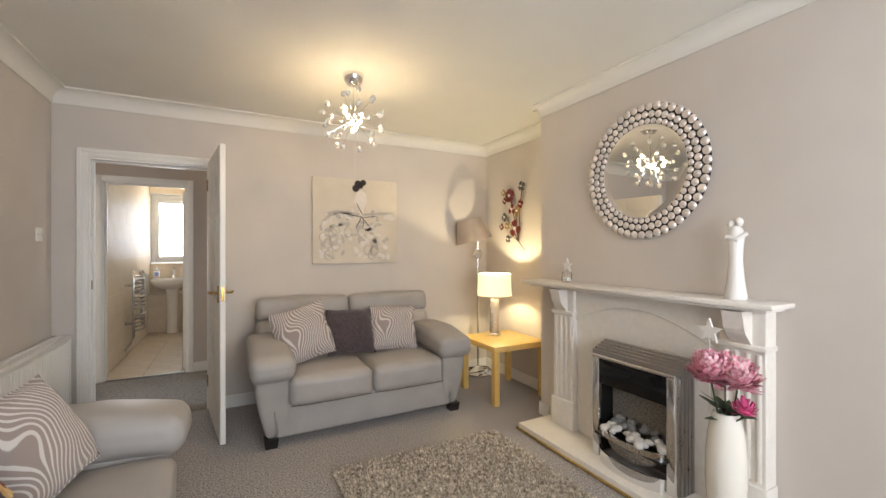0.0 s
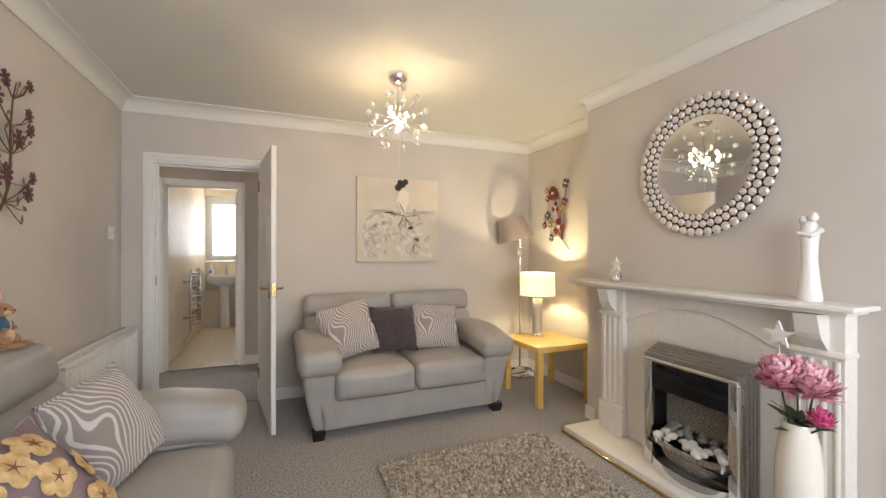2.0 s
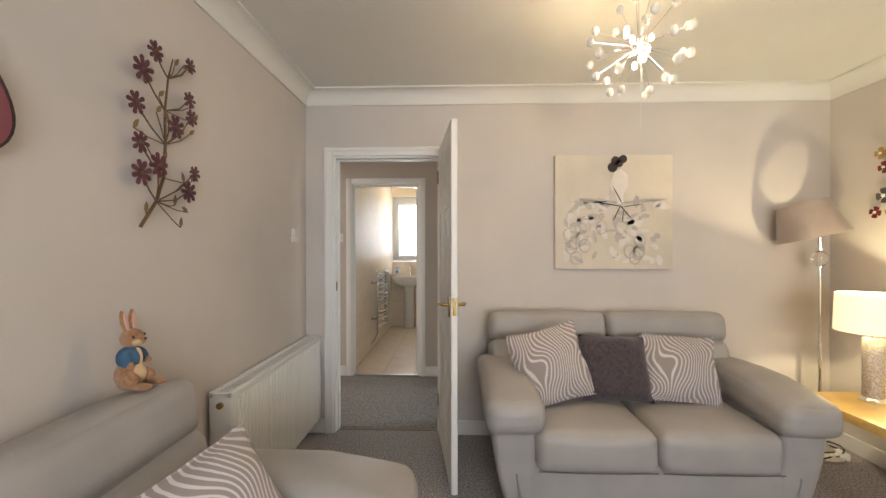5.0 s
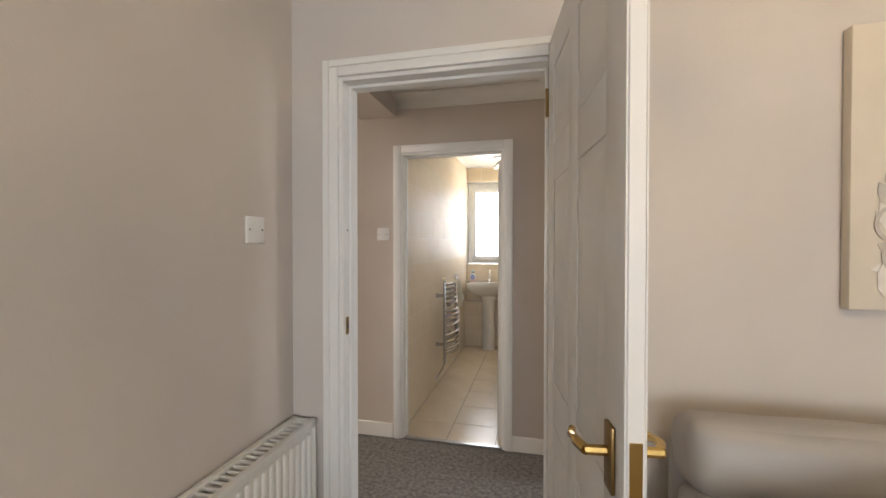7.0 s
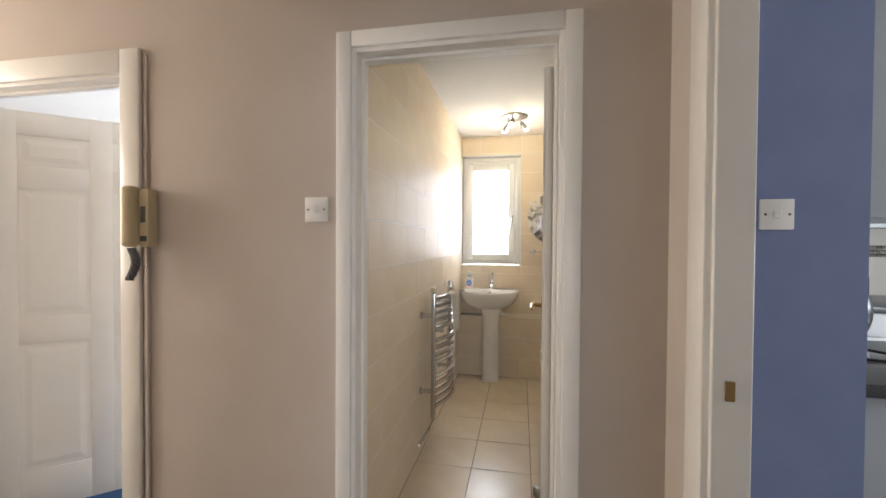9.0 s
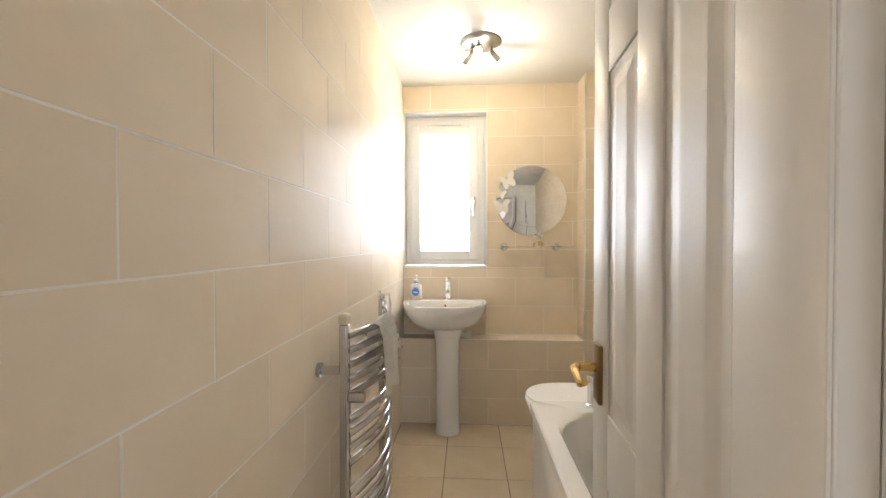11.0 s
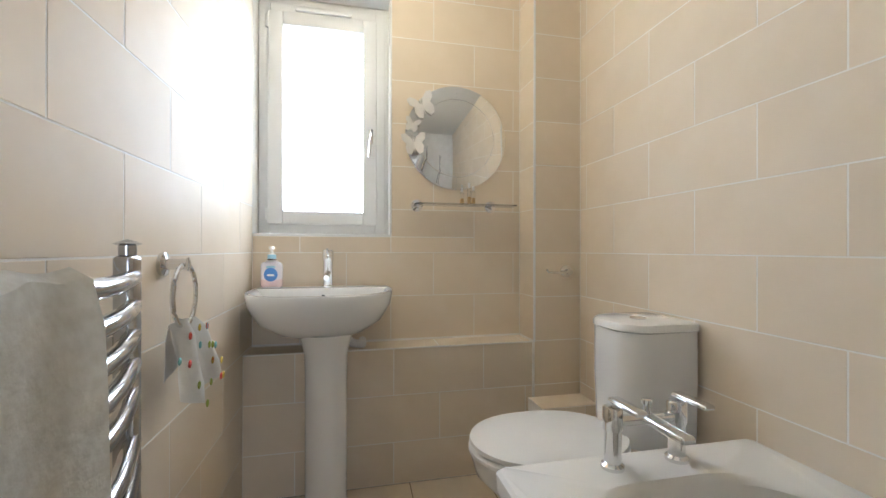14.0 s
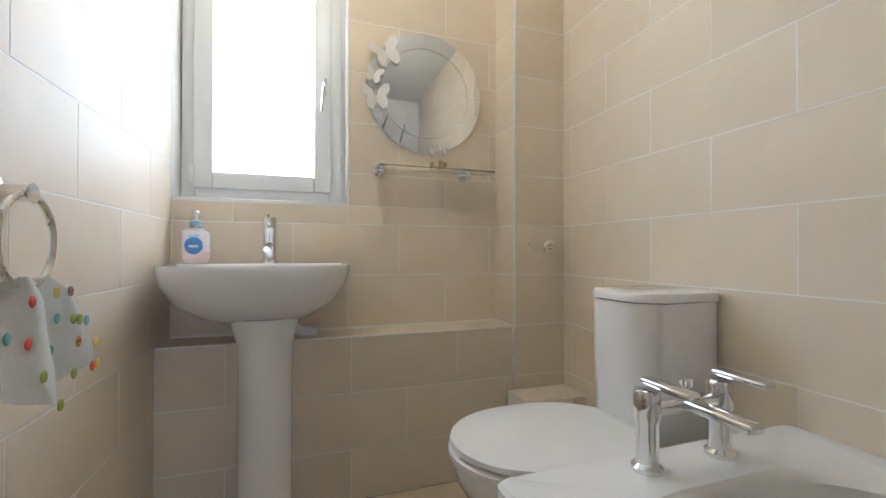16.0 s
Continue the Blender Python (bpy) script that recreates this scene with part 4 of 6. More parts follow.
fg = thing("figurine", pose(2.05, 1.025, 1.059), "tall slender white figurine on the mantel", "figurine")
bm = lathe(nb(), [(0, 0), (.042, 0), (.046, .012), (.036, .08), (.028, .17), (.030, .24), (.036, .29), (.026, .325), (.016, .335), (0, .34)], 20)
ball(bm, (0, -.015, .352), .017, .017, .022)
ball(bm, (0, .020, .342), .016, .016, .021)
tube(bm, [(0, -.045, .30), (-.03, -.02, .275), (-.03, .025, .285)], .011)
part("body", bm, M_PORC, fg)

# round jewelled mirror
rm = thing("round_mirror", pose(2.148, 1.565, 1.742), "round wall mirror framed by three rings of crystals", "mirror")
part("backing", lathe(nb(), [(0, 0), (.385, 0), (.388, .008), (.26, .014), (0, .014)], 64, Matrix(((0, 0, -1, 0), (0, 1, 0, 0), (1, 0, 0, 0), (0, 0, 0, 1)))), M_BLACK, rm, "black metal backing")
part("glass", lathe(nb(), [(.27, .012), (.272, .0165)] + [(.256 * k / 14, .0146 + .0036 * (k / 14) ** 2) for k in range(14, -1, -1)], 96, Matrix(((0, 0, -1, 0), (0, 1, 0, 0), (1, 0, 0, 0), (0, 0, 0, 1)))), M_MIRROR, rm, "bevelled mirror glass")
for ring, (rad, cnt, size) in enumerate(((.288, 48, .0175), (.327, 48, .0205), (.372, 48, .0235))):
    bm = nb()
    ball(bm, (0, 0, 0), size * .55, size, size, 12, 8)
    me = mesh_of(bm, "crystal", M_GEM)
    for k in range(cnt):
        a = 2 * math.pi * (k + (.5 if ring == 1 else 0)) / cnt
        ob = new("crystal", me)
        ob.parent = rm
        ob.location = (-.018, rad * math.cos(a), rad * math.sin(a))

# ---- corner: table, lamps, wall flowers ----
tb = thing("side_table", pose(1.895, 2.72, 0), "square birch veneer side table", "side table")
W = 0.55
part("tabletop", B(0, W, 0, W, .44, .488, .004), M_TABLE, tb)
for x in (0.004, W - .054):
    for y in (.004, W - .054):
        part("leg", B(x, x + .05, y, y + .05, 0, .44, .003, 1), M_TABLE, tb)
tl = thing("table_lamp", pose(2.17, 3.12, 0.489), "lit table lamp with crackle glass column and cream drum shade", "lamp")
part("base", lathe(nb(), [(0, 0), (.062, 0), (.062, .012), (.045, .02), (.042, .026), (0, .026)], 28), M_CHROME, tl)
part("column", lathe(nb(), [(.043, .026), (.045, .03), (.045, .33), (.043, .335), (.0, .335)], 28), mat("crackled mercury glass", (0.42, 0.39, 0.36), 0.22, 0.6, color2=(0.75, 0.72, 0.68), scale=110, bump=0.6, bump_scale=160), tl, "crackled silver glass column")
part("neck", rod(nb(), (0, 0, .335), (0, 0, .40), .012), M_CHROME, tl)
part("shade", lathe(nb(), [(.155, .370), (.158, .370), (.152, .570), (.149, .570), (.155, .370)], 40), M_SHADEW, tl, "glowing cream drum shade")
part("bulb", ball(nb(), (0, 0, .425), .024, .024, .032), M_BULB, tl)
fp2 = thing("floor_lamp", pose(2.25, 3.53, 0), "slim chrome floor lamp with unlit champagne silk shade", "lamp")
part("base", lathe(nb(), [(0, 0), (.125, 0), (.125, .018), (.10, .032), (.05, .06), (.02, .09), (0, .09)], 32), M_CHROME, fp2)
part("pole", rod(nb(), (0, 0, .08), (0, 0, 1.18), .0105), M_CHROME, fp2)
part("glass_ball", ball(nb(), (0, 0, 1.235), .045, .045, .05, 20, 14), M_GLASS, fp2, "clear glass ball")
for z, r in ((1.18, .02), (1.29, .018), (1.33, .014)):
    part("collar", lathe(nb(), [(0, z), (r, z), (r, z + .012), (0, z + .012)], 16), M_CHROME, fp2)
part("neck", rod(nb(), (0, 0, 1.28), (0, 0, 1.42), .008), M_CHROME, fp2)
lean = pose(0, 0, 1.25, -7, -13, 0) @ pose(0, 0, -1.25)
part("shade", lathe(nb(), [(.182, 1.375), (.185, 1.375), (.130, 1.60), (.127, 1.60), (.182, 1.375)], 40, lean), M_SHADEF, fp2, "champagne silk tapered shade")
part("shade_ring", lathe(nb(), [(.124, 1.59), (.126, 1.59), (.126, 1.596), (.124, 1.596), (.124, 1.59)], 40, lean), M_LINING, fp2)
cb = thing("cable_bundle", pose(2.22, 3.58, 0), "loose black lamp cable with white socket adaptor on the carpet", "cable")
part("cable", tube(nb(), [(.18 * math.cos(a) * (1 - a / 40), -.06 + .09 * math.sin(a), .012 + .05 * abs(math.sin(a * .7))) for a in [k * .45 for k in range(26)]], .0045, 6), M_CABLE, cb)
part("adaptor", B(.02, .14, -.14, -.06, .002, .045, .006), M_PLASTIC, cb, "white multi-way adaptor")

DEPTH_R = Matrix(((0, 0, -1, 0), (1, 0, 0, 0), (0, 1, 0, 0), (0, 0, 0, 1)))   # outline in y,z; thickness towards -x
DEPTH_L = YZ


def petal_flower(cy, cz, r, n, lift, orient, rot=0.0, width=.42):
    bm = nb()
    for k in range(n):
        a = rot + 2 * math.pi * k / n
        c, s = math.cos(a), math.sin(a)
        pts = []
        for u, v in ((.12, -.10), (.5, -width * .8), (.85, -width), (1.0, -width * .45), (1.0, width * .45), (.85, width), (.5, width * .8), (.12, .10)):
            pts.append((cy + r * (u * c - v * s * .9), cz + r * (u * s + v * c * .9)))
        slab(bm, pts, .003, orient @ pose(0, 0, lift + (.002 if k % 2 else 0)))
    return bm


# alcove wall flowers
wf = thing("metal_wall_flowers", pose(2.488, 0, 0), "metal flower spray wall decoration in red, gold and grey", "wall decoration")
for y, z, r, material, n in ((3.37, 1.86, .035, M_GOLDM, 4), (3.27, 1.82, .068, M_REDM, 5), (3.35, 1.775, .035, M_REDM, 4), (3.08, 1.89, .048, M_GREYM, 4), (3.10, 1.72, .042, M_REDM, 4), (3.23, 1.68, .052, M_REDM, 3), (3.15, 1.66, .05, M_GOLDM, 4), (3.35, 1.61, .045, M_GREYM, 4), (3.40, 1.515, .035, M_REDM, 4), (3.31, 1.52, .036, M_GOLDM, 4), (3.18, 1.49, .082, M_REDM, 3), (3.29, 1.39, .038, M_GREYM, 4)):
    f = part("flower", petal_flower(y, z, r, n, .03, DEPTH_R, y * 7, .55), material, wf)
    part("flower_heart", B(-.045, -.03, y - r * .2, y + r * .2, z - r * .2, z + r * .2, .003, 1), M_PORC, f, "bright square jewel centre")
for y, z in ((3.27, 1.82), (3.08, 1.89), (3.18, 1.66), (3.34, 1.53), (3.18, 1.49), (3.29, 1.39), (3.35, 1.61)):
    part("stem", tube(nb(), [(-.012, 3.055, 1.275), (-.018, 3.14, 1.36), (-.022, (y + 3.16) / 2, (z + 1.40) / 2 + .02), (-.025, y, z)], .004, 6), M_BRONZE, wf)

# lounge wall vine
vn = thing("metal_flower_branch", pose(-1.098, 0.022, -0.008), "bronze branch wall decoration with plum metal flowers", "wall decoration")
stem = [(.02, 2.18, 1.385), (.025, 2.245, 1.475), (.028, 2.275, 1.56), (.028, 2.285, 1.68), (.028, 2.283, 1.80), (.028, 2.30, 1.92), (.028, 2.325, 2.0)]
part("stem", tube(nb(), stem, [.006, .006, .0055, .005, .004, .0035, .002], 7), M_BRONZE, vn)
FL = ((2.23, 1.985, .042), (2.175, 1.90, .052), (2.41, 2.013, .034), (2.145, 1.781, .044), (2.405, 1.88, .038), (2.416, 1.815, .038), (2.329, 1.755, .05), (2.162, 1.658, .042), (2.243, 1.60, .05), (2.167, 1.56, .05), (2.434, 1.603, .036), (2.40, 1.528, .048))
for k, (y, z, r) in enumerate(FL):
    f = part("flower", petal_flower(y, z, r * .86, 8, .034, DEPTH_L, k, .22), M_PLUMM, vn)
    part("flower_heart", ball(nb(), (.039, y, z), .008, .008, .008, 8, 6), M_BRONZE, f)
    j = min(range(1, 6), key=lambda i: abs(stem[i][2] - (z - .09)))
    p = Vector(stem[j])
    part("twig", tube(nb(), [p, p.lerp(Vector((.03, y, z)), .55) + Vector((.006, 0, -.015)), (.032, y, z)], .0028, 5), M_BRONZE, vn)
rng = random.Random(8)
for k, (y, z) in enumerate(((2.14, 1.70), (2.19, 1.66), (2.25, 1.84), (2.42, 1.86), (2.41, 1.75), (2.44, 1.81), (2.40, 1.45), (2.42, 1.57), (2.38, 1.56), (2.19, 1.43), (2.36, 1.39), (2.33, 1.47), (2.24, 1.78), (2.30, 1.77), (2.40, 2.0), (2.33, 1.98), (2.37, 1.99), (2.27, 1.62))):
    s = .034
    a = rng.uniform(30, 150)
    part("leaf", slab(nb(), [(0, 0), (s * .4, -s * .24), (s * .8, -s * .2), (s * 1.15, 0), (s * .8, s * .2), (s * .4, s * .24)], .0025, DEPTH_L @ pose(y, z, .03, 0, 0, a)), M_OLIVE, vn, smooth=False)
    j = min(range(1, 6), key=lambda i: abs(stem[i][2] - (z - .05)))
    part("twig", tube(nb(), [stem[j], Vector(stem[j]).lerp(Vector((.03, y, z)), .6) + Vector((.004, 0, -.008)), (.03, y, z)], .002, 5), M_BRONZE, vn)

# red loops
lp = thing("metal_loop_art", pose(-1.098, 0, 0), "overlapping crimson and rose metal loops on the wall", "wall decoration")


def oval(cy, cz, a, b, tilt):
    t = radians(tilt)
    return lambda q: (cy + a * math.cos(q) * math.cos(t) - b * math.sin(q) * math.sin(t), cz + a * math.cos(q) * math.sin(t) + b * math.sin(q) * math.cos(t))


for mtl, o, i, lift in ((M_ROSE, (1.603, 1.683, .230, .130, -35), (1.606, 1.686, .182, .088, -35), .03), (M_ROSE, (1.60, 1.692, .14, .085, -35), (1.622, 1.692, .068, .05, -35), .02),
                        (M_CRIMSON, (1.652, 1.45, .102, .107, 0), (1.636, 1.475, .048, .04, 0), .012), (M_ROSE, (1.36, 1.50, .14, .13, 20), (1.36, 1.51, .09, .08, 20), .02), (M_CRIMSON, (1.34, 1.75, .10, .10, 0), (1.34, 1.77, .05, .045, 0), .012)):
    lo = part("loop", annulus(nb(), oval(*o), oval(*i), .008, DEPTH_L @ pose(0, 0, lift)), mtl, lp)
    for c in (o, i):
        f = oval(*c)
        part("rim", tube(nb(), [DEPTH_L @ Vector((*f(2 * math.pi * k / 40), lift + .009)) for k in range(41)], .0035, 5), M_RIM, lo)

# soft toy on the sofa back: one plain mesh with its clothes as colours
toy = bpy.data.meshes.new("soft_toy")
M_FUR2 = mat("pale plush", (0.60, 0.40, 0.22), 0.95, bump=0.1, bump_scale=220, sheen=0.3)
M_JACKET = mat("blue felt jacket", (0.045, 0.105, 0.18), 0.95, color2=(0.06, 0.135, 0.22), scale=40, bump=0.1, bump_scale=240)
M_EAR = mat("pink ear lining", (0.66, 0.40, 0.33), 0.9)
TOY = [M_FUR, M_FUR2, M_JACKET, M_EAR, M_BLACK]
bm = nb()


def tuft(slot, *a, **k):
    """A rounded piece of the toy in one of its cloths."""
    old = len(bm.faces)
    ball(bm, *a, **k)
    bm.faces.ensure_lookup_table()
    for f in bm.faces[old:]:
        f.material_index, f.smooth = slot, True


tuft(0, (0, 0, .058), .056, .060, .060, 18, 12)
tuft(1, (.030, 0, .062), .034, .040, .045)
for q in (-1, 1):
    tuft(0, (.026, q * .046, .040), .048, .028, .038)
    tuft(0, (.082, q * .044, .016), .046, .021, .017)
    tuft(2, (.012, q * .046, .132), .026, .020, .038, m=pose(0, 0, 0, q * 14, -28, 0))
    tuft(0, (.040, q * .048, .106), .017, .014, .015)
    tuft(0, (-.008, q * .022, .283), .010, .019, .052, m=pose(0, 0, 0, q * -9, -8, 0))
    tuft(3, (.001, q * .022, .283), .004, .012, .042, m=pose(0, 0, 0, q * -9, -8, 0))
    tuft(4, (.038, q * .031, .222), .006, .006, .007, u=8, v=6)
    tuft(1, (.040, q * .016, .198), .020, .018, .016)
tuft(2, (0, 0, .128), .050, .052, .050, 18, 12)
tuft(1, (.030, 0, .130), .024, .014, .042)
tuft(0, (.008, 0, .212), .046, .041, .041, 18, 12)
tuft(0, (.046, 0, .206), .022, .020, .018)
tuft(4, (.066, 0, .210), .005, .007, .005, u=8, v=6)
bmesh.ops.recalc_face_normals(bm, faces=bm.faces)
bm.to_mesh(toy)
bm.free()
for m_ in TOY:
    toy.materials.append(m_)
ob = new("soft_toy", toy)
ob.matrix_world = pose(-0.98, 2.04, 0.905, 0, 0, 2) @ Matrix.Scale(0.67, 4)
tagged(ob, "seated brown plush rabbit in a blue jacket on the sofa back", "soft toy")

# radiator
rd = thing("radiator", pose(-1.085, 2.58, 0.09), "white enamelled panel radiator under the light switch", "radiator")
L, Hh = 1.13, .60
part("front_panel", B(.075, .085, .012, L - .012, .01, Hh - .02, .004), M_RAD, rd)
for k in range(31):
    y = .04 + k * (L - .08) / 30
    part("rib", rbox(.086, y, Hh / 2 - .005, .014, .022, Hh - .07, .006, n=1), M_RAD, rd)
part("back_panel", B(.004, .014, .012, L - .012, .01, Hh - .02, .003, 1), M_RAD, rd)
part("side_cover", B(0.0, .096, 0, .014, 0, Hh, .004), M_RAD, rd)
part("side_cover", B(0.0, .096, L - .014, L, 0, Hh, .004), M_RAD, rd)
part("top_rail", B(.074, .098, .0, L, Hh - .022, Hh + .004, .004), M_RAD, rd)
part("top_rail", B(-.002, .02, .0, L, Hh - .022, Hh + .004, .004), M_RAD, rd)
for k in range(40):
    y = .03 + k * (L - .06) / 39
    part("grille_bar", B(.02, .074, y - .004, y + .004, Hh - .012, Hh - .004), M_RAD, rd)
part("pipe_stub", rod(nb(), (.05, -.012, Hh - .05), (.05, .002, Hh - .05), .014), M_BRASSD, rd, "brass bleed plug")
part("valve_pipe", tube(nb(), [(.05, L + .004, .05), (.05, L + .012, .02), (.05, L + .012, -.088)], .008), M_RAD, rd)
part("bracket", B(-.013, .004, .2, .24, .1, Hh - .08), M_RAD, rd)
part("bracket", B(-.013, .004, L - .24, L - .2, .1, Hh - .08), M_RAD, rd)


def switch(m, label, gang=1, cat="light switch"):
    s = thing("light_switch", m, label, cat, "light switches")
    part("plate", B(-.043, .043, 0, .009, -.043, .043, .003), M_PLASTIC, s)
    part("rocker", B(-.009, .009, .009, .013, -.013, .013, .002, 1), M_PLASTIC, s)
    for x in (-.03, .03):
        part("screw", rod(nb(), (x, .008, 0), (x, .0105, 0), .0035), M_GREYP, s, "dark screw head")


switch(pose(-1.10, 3.515, 1.385, 0, 0, -90), "white square light switch by the lounge door")
switch(pose(-1.235, 5.0, 1.405, 0, 0, 180), "white square light switch on the hall wall")
switch(pose(0.173, 4.99, 1.378, 0, 0, 180), "white square light switch on the blue wall")

# canvas picture
cv = thing("canvas_picture", pose(0.635, 3.729, 1.160), "square cream canvas painting with an abstract dancer's skirt", "picture")
part("canvas", B(0, .79, -.035, 0, 0, .775, .004), M_CANVAS, cv)
XZ = Matrix(((1, 0, 0, 0), (0, 0, -1, -.0355), (0, 1, 0, 0), (0, 0, 0, 1)))
rng = random.Random(21)


def stroke(x, z, L, wd, ang, mtl, lift, nm="paint_stroke"):
    pts = [(-L / 2, 0), (-L * .3, wd * .45), (L * .1, wd * .5), (L / 2, wd * .1), (L * .35, -wd * .4), (-L * .2, -wd * .5)]
    part(nm, slab(nb(), pts, .0012, XZ @ pose(x, z, lift, 0, 0, ang)), mtl, cv, smooth=False)


for k in range(110):
    x, z = rng.uniform(.06, .73), rng.uniform(.05, .46)
    if z < .20 and rng.random() < .55:
        continue
    stroke(x, z, rng.uniform(.04, .10), rng.uniform(.02, .045), rng.uniform(0, 180), rng.choice((M_PAINTG, M_PAINTW, M_PAINTW, M_PAINTG)), .0004 * (k % 6))
for k in range(16):
    x, z = rng.uniform(.06, .72), rng.uniform(.07, .30)
    f0, f1 = oval(x, z, .04, .048, 0), oval(x + .003, z, .033, .040, 0)
    part("paint_stroke", annulus(nb(), f0, f1, .0012, XZ @ pose(0, 0, .003), 18), M_PAINTG, cv, smooth=False)
for x, z, L, wd, a in ((.30, .465, .30, .018, -6), (.55, .455, .36, .016, 3), (.20, .46, .22, .014, 2), (.66, .47, .2, .018, 2)):
    stroke(x, z, L, wd, a, M_PAINTG, .004)
part("paint_figure", slab(nb(), [(.36, .56), (.40, .66), (.44, .68), (.485, .64), (.49, .56), (.46, .50), (.455, .44), (.42, .44), (.41, .50)], .0012, XZ @ pose(0, 0, .0045)), M_PAINTS, cv, smooth=False)
for cx, cz, r in ((.405, .735, .03), (.455, .745, .028), (.43, .715, .026), (.385, .69, .034)):
    part("paint_hair", slab(nb(), [(cx + r * math.cos(q), cz + r * math.sin(q)) for q in [k * .5236 for k in range(12)]], .0012, XZ @ pose(0, 0, .005)), M_PAINTD, cv, smooth=False)
for x, z, L, wd, a in ((.36, .44, .22, .010, 170), (.42, .50, .16, .010, 118), (.475, .385, .16, .010, -50), (.415, .38, .15, .010, 65), (.52, .43, .16, .007, 8), (.30, .455, .12, .012, 5), (.455, .36, .10, .008, 85)):
    stroke(x, z, L * .9, wd * .75, a, M_PAINTD, .006)

# chandelier
ch = thing("chandelier", pose(0.69, 2.55, CEIL), "lit starburst ceiling light with crystal beads", "ceiling light")
part("ceiling_rose", lathe(nb(), [(0, -.075), (.035, -.07), (.058, -.045), (.066, -.012), (.066, 0), (0, 0)], 32), M_CHROME, ch, "domed chrome ceiling rose")
part("stem", rod(nb(), (0, 0, -.07), (0, 0, -.28), .003, seg=6), M_CHROME, ch)
part("hub", ball(nb(), (0, 0, -.29), .022), M_CHROME, ch)
part("pull_cord", rod(nb(), (0.01, 0, -.31), (0.01, 0, -.62), .0009, seg=4), M_CEIL, ch)
for k in range(40):
    zf = 1 - 2 * (k + .5) / 40
    a = k * 2.39996
    d = Vector((math.sqrt(1 - zf * zf) * math.cos(a), math.sqrt(1 - zf * zf) * math.sin(a), zf))
    if d.z > .93:
        continue
    L = .182 if k % 4 else .08
    c = Vector((0, 0, -.29))
    arm = part("arm", rod(nb(), c + d * .02, c + d * L, .0013, seg=5), M_CHROME, ch)
    if k % 4:
        e = c + d * (L + .008)
        part("crystal_bead", ball(nb(), e, .016, .016, .019, 12, 8), M_CRYSTAL, arm, "clear crystal bead")
    else:
        part("bulb", ball(nb(), c + d * L, .010, .010, .016, 8, 6), M_BULB, arm, "small glowing bulb")

# ---- hall: intercom ----
ic = thing("intercom_phone", pose(-1.93, 5.0, 1.27), "ivory door entry handset with coiled grey cord", "intercom")
part("body", B(-.005, .04, -.045, 0, 0, .215, .008), M_IVORY, ic)
part("handset", rbox(-.028, -.055, .112, .052, .055, .228, .02, n=3), M_IVORY, ic)
part("speaker_grille", B(.008, .028, -.0475, -.0445, .09, .15), M_GREYP, ic)
part("button", B(.006, .034, -.049, -.044, .02, .04, .002, 1), M_GREYP, ic)
part("coiled_cord", tube(nb(), [(-.03 + .014 * math.cos(k * 1.1) + .02 * math.sin(k / 30), -.05 + .014 * math.sin(k * 1.1), -.005 - k * .0011) for k in range(110)], .003, 5), M_GREYP, ic, "coiled grey cord")
cd = thing("surface_conduit", pose(-1.945, 5.0, 0), "thin painted cable conduit running down beside the door", "conduit")
part("conduit", B(.002, .018, -.014, 0, .1, 1.268, .003, 1), M_HALLWALL, cd)
part("conduit_upper", B(.002, .012, -.010, 0, 1.488, 2.0, .003, 1), M_HALLWALL, cd)

# ---- kitchen glimpse ----
pn = thing("peninsula_unit", pose(0, 0, 0), "pale grey kitchen base unit", "kitchen unit")
part("carcass", B(.42, 1.5, 5.06, 5.62, .1, .86, .003, 1), M_KGREY, pn)
part("plinth", B(.44, 1.48, 5.10, 5.58, 0.0, .1), M_BLACK, pn)
wt = thing("worktop", pose(0, 0, 0), "dark laminate worktop on the base unit", "worktop")
part("top", B(.405, 1.55, 5.03, 5.66, .861, .90, .004), M_WORK, wt)
wu = thing("wall_unit", pose(0, 0, 0), "pale grey kitchen wall unit above the worktop", "kitchen unit")
part("carcass", B(.405, 1.35, 5.06, 5.40, 1.37, 2.1, .003, 1), M_KGREY, wu)
sw = thing("coffee_machine", pose(.60, 5.40, .901), "round black countertop appliance with a trailing cable", "appliance")
part("body", ball(nb(), (0, 0, .155), .09, .09, .125, 24, 16), M_BLACK, sw)
part("waist", lathe(nb(), [(0, .0), (.085, .0), (.08, .02), (.05, .03), (.05, .06), (.07, .07), (0, .075)], 28), M_GREYP, sw)
part("cable", tube(nb(), [(.08, -.02, .02), (.16, -.06, .01), (.22, -.10, .006), (.18, -.13, .006), (.06, -.12, .006), (-.05, -.08, .006)], .005, 6), M_CABLE, sw)
